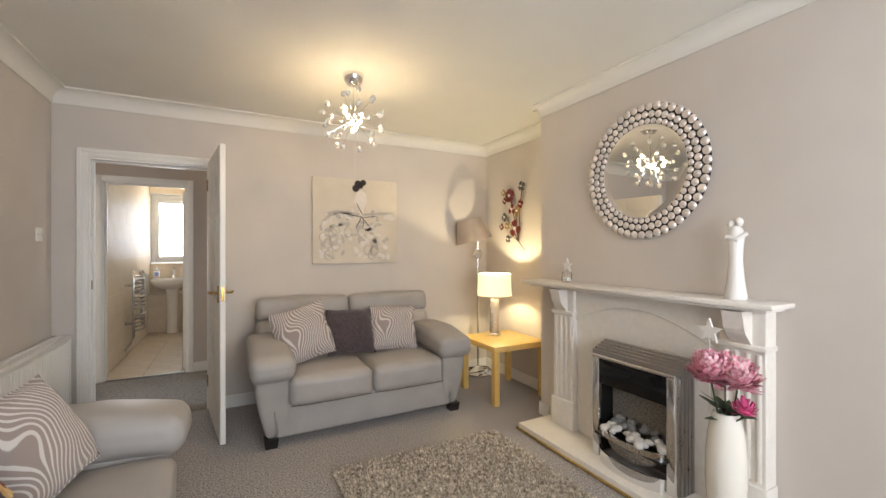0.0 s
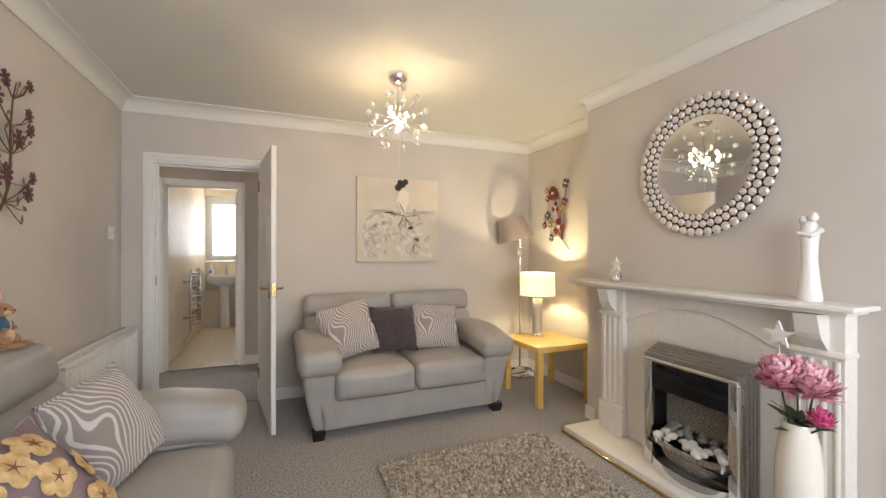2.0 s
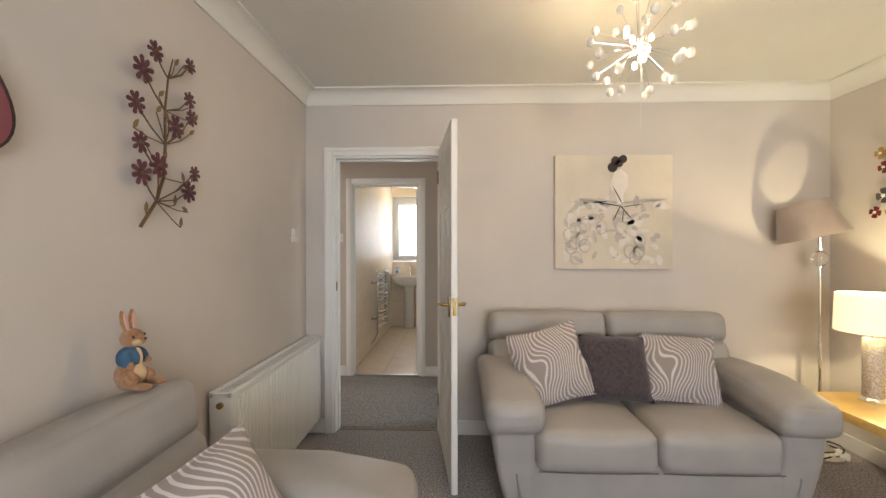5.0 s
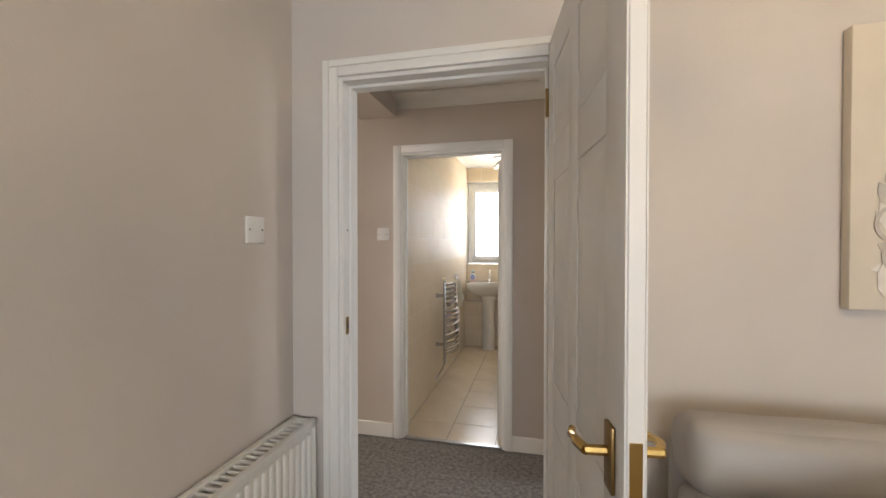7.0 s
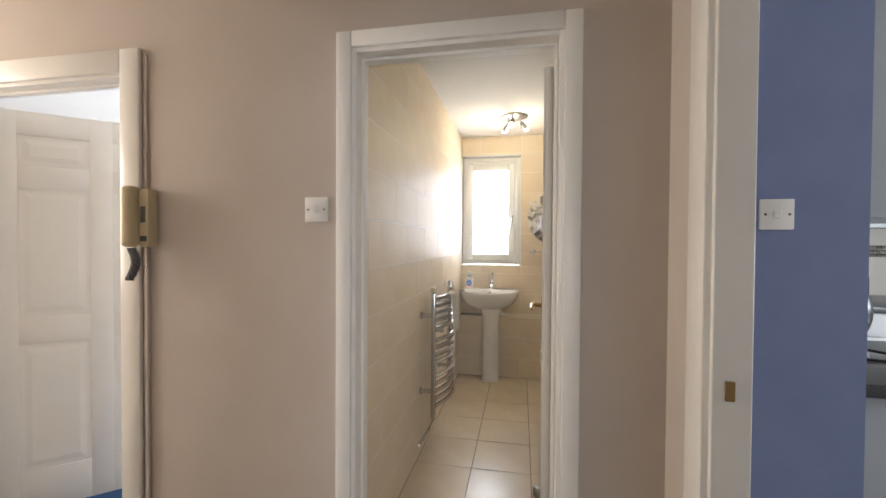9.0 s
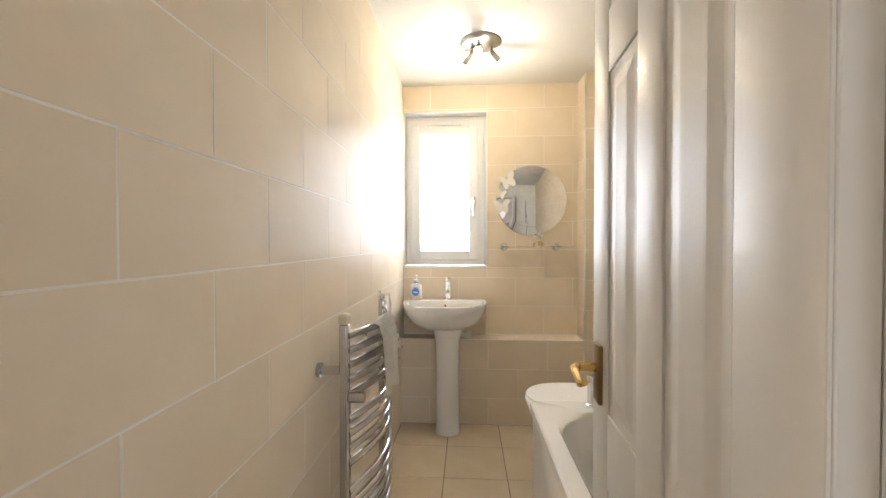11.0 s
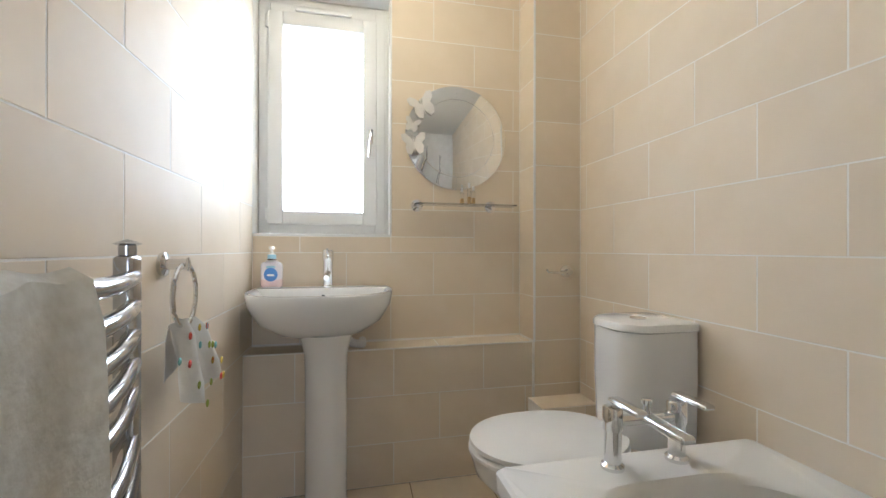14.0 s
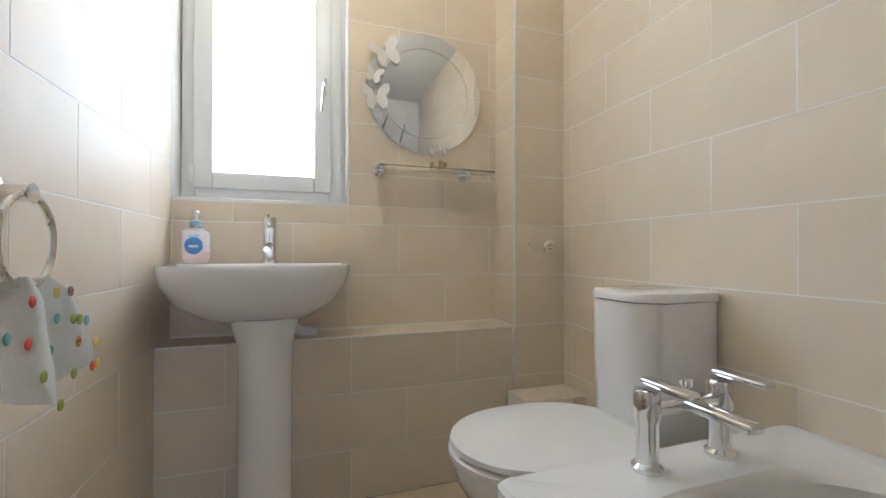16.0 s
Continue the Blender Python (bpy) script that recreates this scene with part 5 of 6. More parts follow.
for k in range(4):
    x = .45 + k * .6
    cu = thing("base_unit", pose(x, 6.75, 0), "white gloss kitchen base unit with door", "kitchen unit", "kitchen base units")
    part("carcass", B(0, .598, .02, .55, .1, .86), M_KWHITE, cu)
    dr = part("door", B(.004, .594, 0, .019, .11, .70, .003), M_KWHITE, cu)
    part("drawer_front", B(.004, .594, 0, .019, .705, .855, .003), M_KWHITE, cu)
    part("handle", tube(nb(), [(.2, .0, .78), (.2, -.025, .78), (.4, -.025, .78), (.4, .0, .78)], .005), M_CHROME, dr, "chrome bar handle")
    part("plinth", B(0, .598, .06, .5, 0, .1), M_BLACK, cu)
    uu = thing("wall_unit", pose(x, 7.12, 1.42), "white gloss kitchen wall unit", "kitchen unit", "kitchen wall units")
    part("carcass", B(0, .598, .02, .33, 0, .7), M_KWHITE, uu)
    dr = part("door", B(.004, .594, 0, .019, .004, .696, .003), M_KWHITE, uu)
    part("handle", tube(nb(), [(.05, .0, .04), (.05, -.025, .04), (.05, -.025, .15), (.05, 0, .15)], .005), M_CHROME, dr, "chrome bar handle")
w2 = thing("worktop", pose(0, 0, 0), "dark laminate worktop along the kitchen wall", "worktop")
part("top", B(.41, 2.9, 6.72, 7.449, .861, .90, .004), M_WORK, w2)
ts = thing("toaster", pose(1.62, 7.02, .901), "turquoise enamelled toaster with black ends", "toaster")
part("body", rbox(0, 0, .11, .34, .17, .19, .06, n=4), M_TOAST, ts)
part("base", B(-.18, .18, -.08, .08, 0, .02, .004), M_BLACK, ts)
part("end_cap", rbox(.18, 0, .10, .03, .13, .16, .012, n=2), M_BLACK, ts)
ms = new("mosaic_strip")
tagged(ms, "strip of mixed brown and black mosaic tiles", "mosaic strip", kind="structure")
bm = B(0, .046, -.006, 0, 0, .028, .002, 1)
mme = mesh_of(bm, "mosaic_tile", M_MOSAIC, False)
for r in range(3):
    for k in range(40):
        o = new("mosaic_tile", mme)
        o.parent = ms
        o.location = (.45 + k * .05 + .02 * (r % 2), 7.449, 1.20 + r * .031)

# ---- bathroom window ----
wd = new("window_1")
tagged(wd, "white plastic bathroom window with bright frosted pane", "window", kind="structure")
FY0, FY1 = 7.865, 7.925
x0, x1, z0, z1 = WX0 + .004, WX1 - .02, WZ0 + .012, WZ1 - .035
for a, b, c, d in ((x0, x0 + .05, z0, z1), (x1 - .05, x1, z0, z1), (x0 + .05, x1 - .05, z0, z0 + .05), (x0 + .05, x1 - .05, z1 - .05, z1)):
    part("window_frame", B(a, b, FY0, FY1, c, d, .004), M_UPVC, wd)
x2, x3, z2, z3 = x0 + .042, x1 - .042, z0 + .042, z1 - .042
sash = []
for a, b, c, d in ((x2, x2 + .064, z2, z3), (x3 - .064, x3, z2, z3), (x2 + .064, x3 - .064, z2, z2 + .062), (x2 + .064, x3 - .064, z3 - .062, z3)):
    sash.append(part("sash", B(a, b, FY0 - .018, FY1 - .02, c, d, .006), M_UPVC, wd))
pane = part("pane", B(x2 + .05, x3 - .05, FY0 + .01, FY0 + .016, z2 + .05, z3 - .05), mat("frosted window glass", (1, 1, 1), 0.35, trans=1.0), wd, "frosted pane", smooth=False)
pane.visible_shadow = False
part("trickle_vent", B(x0 + .16, x1 - .16, FY0 - .028, FY0 - .016, z1 - .040, z1 - .022, .003, 1), M_UPVC, wd)
bm = box(nb(), x3 - .034, x3 - .016, FY0 - .028, FY0 - .018, 1.50, 1.57, .004)
tube(bm, [(x3 - .025, FY0 - .026, 1.555), (x3 - .025, FY0 - .05, 1.555), (x3 - .028, FY0 - .055, 1.53), (x3 - .038, FY0 - .055, 1.43)], [.006, .007, .007, .005])
part("window_handle", bm, M_CHROME, wd, "chrome window handle")
for z in (z0 + .06, z1 - .12):
    part("hinge", B(x0 + .028, x0 + .046, FY0 - .012, FY0, z, z + .06, .002, 1), M_UPVC, wd)
part("window_sill", B(WX0, WX1, BY1, FY0, WZ0 - .004, WZ0 + .008, .002, 1), M_UPVC, wd, "white sill board")
part("reveal_lining", B(WX1 - .006, WX1 + .002, BY1 - .006, FY0, WZ0 + .008, WZ1, .002, 1), M_UPVC, wd)
part("reveal_lining", B(WX0, WX1 - .006, BY1 - .006, FY0, WZ1 - .006, WZ1 + .002, .002, 1), M_UPVC, wd)
part("packer", B(x1, WX1, FY0 + .01, FY1, WZ0, WZ1), M_UPVC, wd)
part("packer", B(x0, x1, FY0 + .01, FY1, z1, WZ1), M_UPVC, wd)
setting("backdrop", B(-1.9, .2, 8.25, 8.27, .5, 3.0), M_DAYL, "bright white overcast sky outside the bathroom window")
# lounge window behind the walk
wl = new("window_2")
tagged(wl, "white plastic lounge window", "window", kind="structure")
for a, b, c, d in ((-.3, -.24, .8, 2.1), (1.94, 2.0, .8, 2.1), (-.24, 1.94, .8, .86), (-.24, 1.94, 2.04, 2.1), (.82, .88, .86, 2.04)):
    part("window_frame", B(a, b, -1.76, -1.70, c, d, .004), M_UPVC, wl)
setting("backdrop_2", B(-2.5, 4, -3.2, -3.18, 0, 3.2), M_DAYL, "bright white overcast sky outside the lounge window")

# ---- basin, ledge, toilet, bath ----
LY, LZ, PX, PY = 7.62, 0.578, 0.10, 7.60
led = setting("ledge", B(BX0 - .0006, PX - .001, LY + .0006, BY1 + .003, 0, LZ - .0006), M_GROUT, "boxed tiled ledge below the window")
pil = setting("pillar", B(PX + .0006, BX1 + .003, PY + .0006, BY1 + .003, 0, BCEIL), M_GROUT, "tiled boxed pipe pillar in the corner")

stp = setting("ledge_2", B(PX - .03, BX1 + .001, 7.46, PY + .001, 0, .33), M_GROUT, "low tiled boxing behind the toilet", category="ledge")
setting("trim_pillar", B(PX - .005, PX + .004, PY - .005, PY + .004, LZ + .002, BCEIL, .002, 1), M_UPVC, "white corner trim on the tiled pillar", category="tile trim")
setting("trim_ledge", B(BX0, PX - .006, LY - .004, LY + .003, LZ - .004, LZ + .003, .002, 1), M_GROUT, "pale edge trim along the tiled ledge", category="tile trim")

bs = thing("pedestal_basin", pose(-0.825, 7.60, 0), "white ceramic basin on a full pedestal", "basin")
bm = nb()


def d_shape(a, rx, ry, flat):
    """Outline of the basin: straight at the back, bowed at the front."""
    c, s = math.cos(a), math.sin(a)
    y = -abs(s) ** .8 * ry * (1 if s > 0 else -1)
    return (rx * math.copysign(abs(c) ** .62, c), min(y, flat))


seg = 44
rings = []
for k, (rx, ry, z, fl_) in enumerate(((.10, .10, .655, .10), (.17, .17, .68, .12), (.235, .235, .725, .135), (.27, .265, .785, .14), (.278, .272, .83, .14), (.276, .270, .838, .14), (.262, .256, .838, .05), (.252, .245, .83, .045), (.225, .215, .78, .04), (.15, .15, .735, .03), (.03, .03, .725, .02))):
    rings.append([bm.verts.new((*[u + (0 if i == 0 else 0) for i, u in enumerate(d_shape(2 * math.pi * j / seg, rx, ry, fl_))], z)) for j in range(seg)])
for a, b in zip(rings, rings[1:]):
    for j in range(seg):
        bm.faces.new((a[j], a[(j + 1) % seg], b[(j + 1) % seg], b[j]))
bm.faces.new(rings[0])
bm.faces.new(rings[-1])
part("bowl", bm, M_CERAMIC, bs)
part("pedestal", lathe(nb(), [(0, 0), (.083, 0), (.084, .01), (.080, .03), (.078, .06), (.078, .5), (.080, .60), (.10, .68), (0, .68)], 36, pose(0.02, -.09, 0), 1, .95), M_CERAMIC, bs)
part("overflow", rod(nb(), (0, .043, .805), (0, .036, .803), .008), M_GREYP, bs)
tp = part("tap", lathe(nb(), [(0, .838), (.026, .838), (.026, .845), (.021, .85), (.021, .95), (.023, .953), (.023, .99), (.019, .998), (0, .998)], 24, pose(.015, .085, 0)), M_CHROME, bs, "chrome basin mixer tap")
part("spout", tube(nb(), [(.015, .075, .90), (.015, .03, .895), (.015, -.02, .885)], [.013, .012, .011]), M_CHROME, tp)
part("tap_lever", tube(nb(), [(.015, .07, .985), (.015, .03, 1.0)], [.007, .005]), M_CHROME, tp)
part("waste_pipe", tube(nb(), [(.05, .0, .66), (.12, .06, .60), (.16, .06, .595), (.16, .13, .595)], .018), M_PLASTIC, bs, "white plastic waste pipe")

sb = thing("soap_bottle", pose(-1.03, 7.66, .839), "clear pump bottle of pale pink hand soap", "soap bottle")
part("bottle", rbox(0, 0, .055, .084, .044, .11, .018, n=3), M_SOAPCLEAR, sb)
part("liquid", rbox(0, 0, .026, .0855, .0455, .05, .018, n=3), M_SOAP, sb, "pale pink liquid soap")
part("shoulder", lathe(nb(), [(.028, .105), (.018, .122), (.012, .128), (0, .128)], 18), M_GLASS, sb)
part("pump", lathe(nb(), [(0, .124), (.014, .124), (.014, .14), (.006, .143), (.006, .16), (.012, .162), (.012, .172), (0, .173)], 16), M_PLASTIC, sb, "white pump")
part("collar", lathe(nb(), [(.016, .122), (.017, .122), (.017, .137), (.0145, .139), (.0145, .122)], 18), M_PALEB, sb, "pale blue collar")
part("spout", tube(nb(), [(0, 0, .166), (.01, -.03, .168), (.012, -.04, .16)], .004), M_PLASTIC, sb)
lb = part("label", ball(nb(), (0, -.0235, .058), .027, .0015, .028, 18, 8), M_BLUEL, sb, "blue oval label")
part("label_bar", B(-.013, .013, -.026, -.0243, .052, .06), M_PLASTIC, lb)
part("label_bar", B(-.016, .016, -.0245, -.0225, .085, .093), M_PALEB, lb)

def cistern_block(x0, x1, y0, y1, cut, layers):
    """A cistern shape: flat against the wall, broad chamfers at the two front corners; layers are (scale, z)."""
    cx, cy = x1, (y0 + y1) / 2
    pts = [(x1, y0), (x1, y1), (x0 + cut * 1.5, y1), (x0 + cut * .9, y1 - cut * .2), (x0 + cut * .2, y1 - cut * .9), (x0, y1 - cut * 1.5), (x0, y0 + cut * 1.5), (x0 + cut * .2, y0 + cut * .9), (x0 + cut * .9, y0 + cut * .2), (x0 + cut * 1.5, y0)]
    bm = nb()
    rr = [[bm.verts.new((cx + (u - cx) * k, cy + (v - cy) * k, z)) for u, v in pts] for k, z in layers]
    for a, b in zip(rr, rr[1:]):
        for j in range(10):
            bm.faces.new((a[j], a[(j + 1) % 10], b[(j + 1) % 10], b[j]))
    bm.faces.new(rr[0][::-1])
    bm.faces.new(rr[-1])
    return bm


tl2 = thing("toilet", pose(BX1, 7.03, 0), "white close-coupled toilet with closed seat", "toilet")
part("cistern", cistern_block(-.248, -.012, -.105, .125, .045, ((.93, .40), (.975, .44), (1, .60), (1, .75))), M_CERAMIC, tl2)
part("cistern_lid", cistern_block(-.252, -.010, -.109, .129, .05, ((.97, .750), (1.01, .754), (1.01, .768), (.99, .775), (.93, .778))), M_CERAMIC, tl2)
bt = part("flush_button", lathe(nb(), [(0, .783), (.026, .783), (.026, .788), (.022, .79), (0, .79)], 24, pose(-.13, .01, -.008)), M_CHROME, tl2, "chrome dual flush button")
oval_pts = [(.24 * math.copysign(abs(math.cos(q)) ** .85, math.cos(q)), .175 * math.sin(q)) for q in [2 * math.pi * k / 40 for k in range(40)]]


def stack(layers, cx, cy):
    bm = nb()
    rr = []
    for sx_, sy_, z, off in layers:
        rr.append([bm.verts.new((cx + off + px_ * sx_, cy + py_ * sy_, z)) for px_, py_ in oval_pts])
    for a, b in zip(rr, rr[1:]):
        for j in range(40):
            bm.faces.new((a[j], a[(j + 1) % 40], b[(j + 1) % 40], b[j]))
    bm.faces.new(rr[0][::-1])
    bm.faces.new(rr[-1])
    return bm


part("bowl", stack(((.55, .6, 0, .06), (.5, .55, .05, .06), (.5, .55, .15, .06), (.7, .75, .24, .04), (.95, .98, .34, 0), (1, 1, .385, 0), (.98, .98, .395, 0)), -.45, 0), M_CERAMIC, tl2)
part("seat", stack(((.99, 1.0, .398, 0), (1.03, 1.04, .402, 0), (1.03, 1.04, .412, 0), (1.0, 1.01, .417, 0)), -.45, 0), M_PLASTIC, tl2)
part("lid", stack(((.97, .98, .420, 0), (1.02, 1.03, .425, 0), (1.01, 1.02, .436, 0), (.8, .85, .445, 0), (.3, .3, .448, 0)), -.45, 0), M_PLASTIC, tl2, "white closed seat lid")
part("seat_hinge", rod(nb(), (-.235, -.07, .425), (-.235, .07, .425), .012), M_CHROME, tl2)

# bath
bt2 = thing("bathtub", pose(0, 0, 0), "white acrylic bathtub with moulded rim and side panel", "bathtub")
bx0, bx1, by0, by1, bz = -0.385, BX1 - .002, 5.12, 6.775, 0.50
bm = nb()


def rr_outline(x0_, x1_, y0_, y1_, r, z):
    pts = []
    for cx_, cy_, a0 in ((x1_ - r, y1_ - r, 0), (x0_ + r, y1_ - r, 1.5708), (x0_ + r, y0_ + r, 3.1416), (x1_ - r, y0_ + r, 4.7124)):
        for k in range(9):
            a = a0 + 1.5708 * k / 8
            pts.append((cx_ + r * math.cos(a), cy_ + r * math.sin(a), z))
    return pts


rr = [[bm.verts.new(p) for p in rr_outline(*o)] for o in ((bx0, bx1, by0, by1, .02, bz - .045), (bx0, bx1, by0, by1, .02, bz - .008), (bx0 + .008, bx1 - .004, by0 + .004, by1 - .008, .02, bz), (bx0 + .065, bx1 - .07, by0 + .08, by1 - .125, .20, bz), (bx0 + .078, bx1 - .083, by0 + .095, by1 - .138, .20, bz - .014), (bx0 + .105, bx1 - .11, by0 + .15, by1 - .19, .17, bz - .25), (bx0 + .15, bx1 - .155, by0 + .25, by1 - .25, .12, bz - .37))]
for a, b in zip(rr, rr[1:]):
    for j in range(36):
        bm.faces.new((a[j], a[(j + 1) % 36], b[(j + 1) % 36], b[j]))
bm.faces.new(rr[-1])
tub = part("tub", bm, M_ACRYL, bt2)
part("side_panel", B(bx0 + .012, bx0 + .03, by0 + .01, by1 - .02, .002, bz - .03, .006), M_ACRYL, bt2)
part("end_panel", B(bx0 + .031, bx1 - .002, by1 - .035, by1 - .02, .002, bz - .03, .006), M_ACRYL, bt2)
ov = part("overflow_cover", lathe(nb(), [(0, 0), (.032, 0), (.034, .006), (.028, .016), (0, .018)], 28, pose(-.03, by1 - .155, bz - .072, 75, 0, 0)), M_CHROME, bt2, "round chrome overflow cover")
fx = thing("bath_mixer", pose(-.03, 6.715, bz), "chrome bath mixer with two flat levers", "tap")
for x in (-.09, .082):
    po = part("pillar", lathe(nb(), [(0, 0), (.026, 0), (.026, .008), (.019, .014), (.019, .085), (.022, .09), (.022, .135), (.019, .14), (0, .14)], 24, pose(x, 0, 0)), M_CHROME, fx)
    part("lever", rbox(x * 1.0 + .015, -.03, .150, .03, .10, .012, .005, n=1, m=pose(0, 0, 0, 0, 0, 0)), M_CHROME, po, "flat chrome lever")
part("bridge", rbox(0, 0, .105, .19, .028, .022, .008, n=2), M_CHROME, fx)
part("spout", rbox(0, -.06, .107, .036, .13, .018, .007, n=2), M_CHROME, fx)
part("diverter", lathe(nb(), [(0, .115), (.008, .115), (.008, .135), (.012, .14), (.012, .15), (0, .152)], 16), M_CHROME, fx)
gs = thing("glass_shower_screen", pose(-.345, 5.14, bz + .002), "clear glass shower screen fixed over the bath rim", "shower screen")
part("glass", B(0, .006, 0, .62, 0, 1.38, .002, 1), mat("thin screen glass", (0.95, 0.98, 0.97), 0.02, trans=1.0, ior=1.1), gs).visible_shadow = False
part("wall_profile", B(-.008, .014, -.02, .004, 0, 1.38, .003, 1), M_CHROME, gs)
sh = thing("shower_riser", pose(-.02, 5.13, 1.05), "chrome shower riser rail with handset", "shower")
part("rail", rod(nb(), (0, .05, 0), (0, .05, .75), .010), M_CHROME, sh)
for z in (.02, .73):
    part("bracket", rod(nb(), (0, .0, z), (0, .05, z), .013), M_CHROME, sh)
part("handset", tube(nb(), [(0, .06, .50), (0, .10, .62), (0, .14, .68)], [.011, .013, .03]), M_CHROME, sh)
part("hose", tube(nb(), [(0, .06, .5), (.04, .08, .2), (.06, .07, -.2), (.03, .05, -.35), (0, .04, -.2)], .007), M_CHROME, sh)

# heated towel rail
tr = thing("towel_rail", pose(BX0, 6.07, .27), "curved chrome ladder towel radiator on the tiled wall", "towel rail")
for y in (0, .54):
    po = part("post", rbox(.085, y, .36, .028, .036, .72, .008, n=1), M_RAILC, tr)
    for z in (.12, .58):
        part("wall_bracket", rod(nb(), (0, y, z), (.075, y, z), .014), M_RAILC, tr)
        part("bracket_collar", lathe(nb(), [(0, 0), (.022, 0), (.022, .012), (0, .012)], 16, pose(.002, y, z, 0, 90, 0)), M_RAILC, tr)
part("end_cap", rbox(.085, 0, .735, .03, .038, .03, .006, n=1), M_IVORY, tr, "cream plastic end cap")
part("bleed_valve", lathe(nb(), [(0, .72), (.012, .72), (.012, .735), (.02, .738), (0, .745)], 14, pose(.085, .54, 0)), M_RAILC, tr)
for z in (.03, .075, .12, .165, .21, .295, .34, .385, .43, .505, .55, .595, .64, .685):
    part("bar", tube(nb(), [(.092 + .065 * math.sin(math.pi * k / 12), .54 * k / 12, z) for k in range(13)], .0125, 12), M_RAILC, tr)
part("supply_pipe", tube(nb(), [(.085, .0, 0), (.085, .0, -.05), (.06, -.01, -.11), (.01, -.03, -.19), (.004, -.035, -.2)], .009), M_RAILC, tr)
part("supply_valve", rod(nb(), (.085, 0, -.05), (.085, 0, .0), .015), M_RAILC, tr)
part("front_valve", rod(nb(), (.1, .0, .50), (.145, .0, .50), .017), M_RAILC, tr)


def cloth(bm, path, width_dir, half, folds, thick, seed):
    """Draped cloth: a path of points swept along width_dir."""
    n = 18
    wv = Vector(width_dir)
    g = []
    for i, p in enumerate(path):
        t = i / (len(path) - 1)
        g.append([])
        for k in range(n + 1):
            u = -1 + 2 * k / n
            q = Vector(p) + wv * (half * u) + Vector((folds * math.sin(u * 5 + seed + 2 * t) * (0.3 + t), 0, 0)) + Vector(noise.noise_vector(Vector((u * 2, t * 4, seed)))) * .008
            g[-1].append(bm.verts.new(q))
    for i in range(len(path) - 1):
        for k in range(n):
            bm.faces.new((g[i][k], g[i][k + 1], g[i + 1][k + 1], g[i + 1][k]))
    bmesh.ops.solidify(bm, geom=bm.faces[:], thickness=thick)
    return bm


tw = thing("hand_towel", pose(BX0, 6.25, 0), "cream terry hand towel over the chrome rail", "towel")
zt = .27 + .685
path = [(.128, 0, zt - .22), (.125, 0, zt - .13), (.128, 0, zt - .03), (.14, 0, zt + .014), (.158, 0, zt + .024), (.176, 0, zt + .014), (.186, 0, zt - .03), (.190, 0, zt - .10), (.193, 0, zt - .17), (.195, 0, zt - .23)]
part("terry_cloth", cloth(nb(), path, (0, 1, 0), .092, .005, .016, 1.0), M_TOWEL, tw)
rg = thing("towel_ring", pose(BX0, 6.93, .965), "round chrome towel ring on the tiled wall", "towel ring")
part("mount", lathe(nb(), [(0, 0), (.027, 0), (.027, .008), (.013, .012), (.013, .05), (.016, .055), (0, .056)], 24, pose(0, 0, 0, 0, 90, 0)), M_CHROME, rg)
part("ring", tube(nb(), [(.048, .065 * math.sin(2 * math.pi * k / 32), -.072 + .072 * math.cos(2 * math.pi * k / 32)) for k in range(33)], .0055, 8), M_CHROME, rg)
ff = thing("spotted_flannel", pose(BX0, 6.93, 0), "white flannel with coloured spots through the towel ring", "flannel")
path = [(.026, .035, .72), (.028, .025, .76), (.034, .008, .81), (.046, 0, .838), (.060, 0, .81), (.074, -.006, .76), (.085, -.012, .715), (.092, -.016, .672)]
bm = cloth(nb(), path, (0, 1, 0), .088, .016, .009, 2.0)
for v in bm.verts:
    k = max(0, min(1, (.842 - v.co.z) / .13))
    v.co.y *= .36 + .64 * k ** .7
    v.co.z += .018 * math.sin(v.co.y * 38) * k
front = [v.co.copy() for v in bm.verts if v.co.x > .058 and v.co.z < .815]
part("terry_cloth", bm, M_TOWELW, ff)
rng = random.Random(2)
for k in range(20):
    p = front[rng.randrange(len(front))]
    part("spot", ball(nb(), p + Vector((.0045, 0, 0)), .0022, .0082, .0088, 10, 6), DOTS[k % 4], ff)

# end wall things
mr = thing("bathroom_mirror", pose(-.225, BY1 - .002, 1.53), "round frameless mirror with three white butterflies on it, above the shelf", "mirror")
UP = Matrix(((1, 0, 0, 0), (0, 0, -1, 0), (0, 1, 0, 0), (0, 0, 0, 1)))
part("glass", lathe(nb(), [(0, 0), (.246, 0), (.246, .006), (.238, .0075), (.185, .0075), (.18, .0085), (0, .0085)], 72, UP), M_MIRROR, mr)
part("bevel_line", tube(nb(), [(.185 * math.cos(q), -.0085, .185 * math.sin(q)) for q in [2 * math.pi * k / 64 for k in range(65)]], .0016, 5), M_CHROME, mr)
for a in (.0, 1.57, 3.14, 4.71):
    part("etched_line", B(-.0015, .0015, -.0085, -.0075, .187, .24, m=pose(0, 0, 0, 0, math.degrees(a), 0)), M_CHROME, mr)
wing = [(0, .0), (.012, .030), (.034, .046), (.052, .042), (.050, .020), (.034, .006), (.040, -.012), (.034, -.034), (.018, -.040), (.006, -.022)]
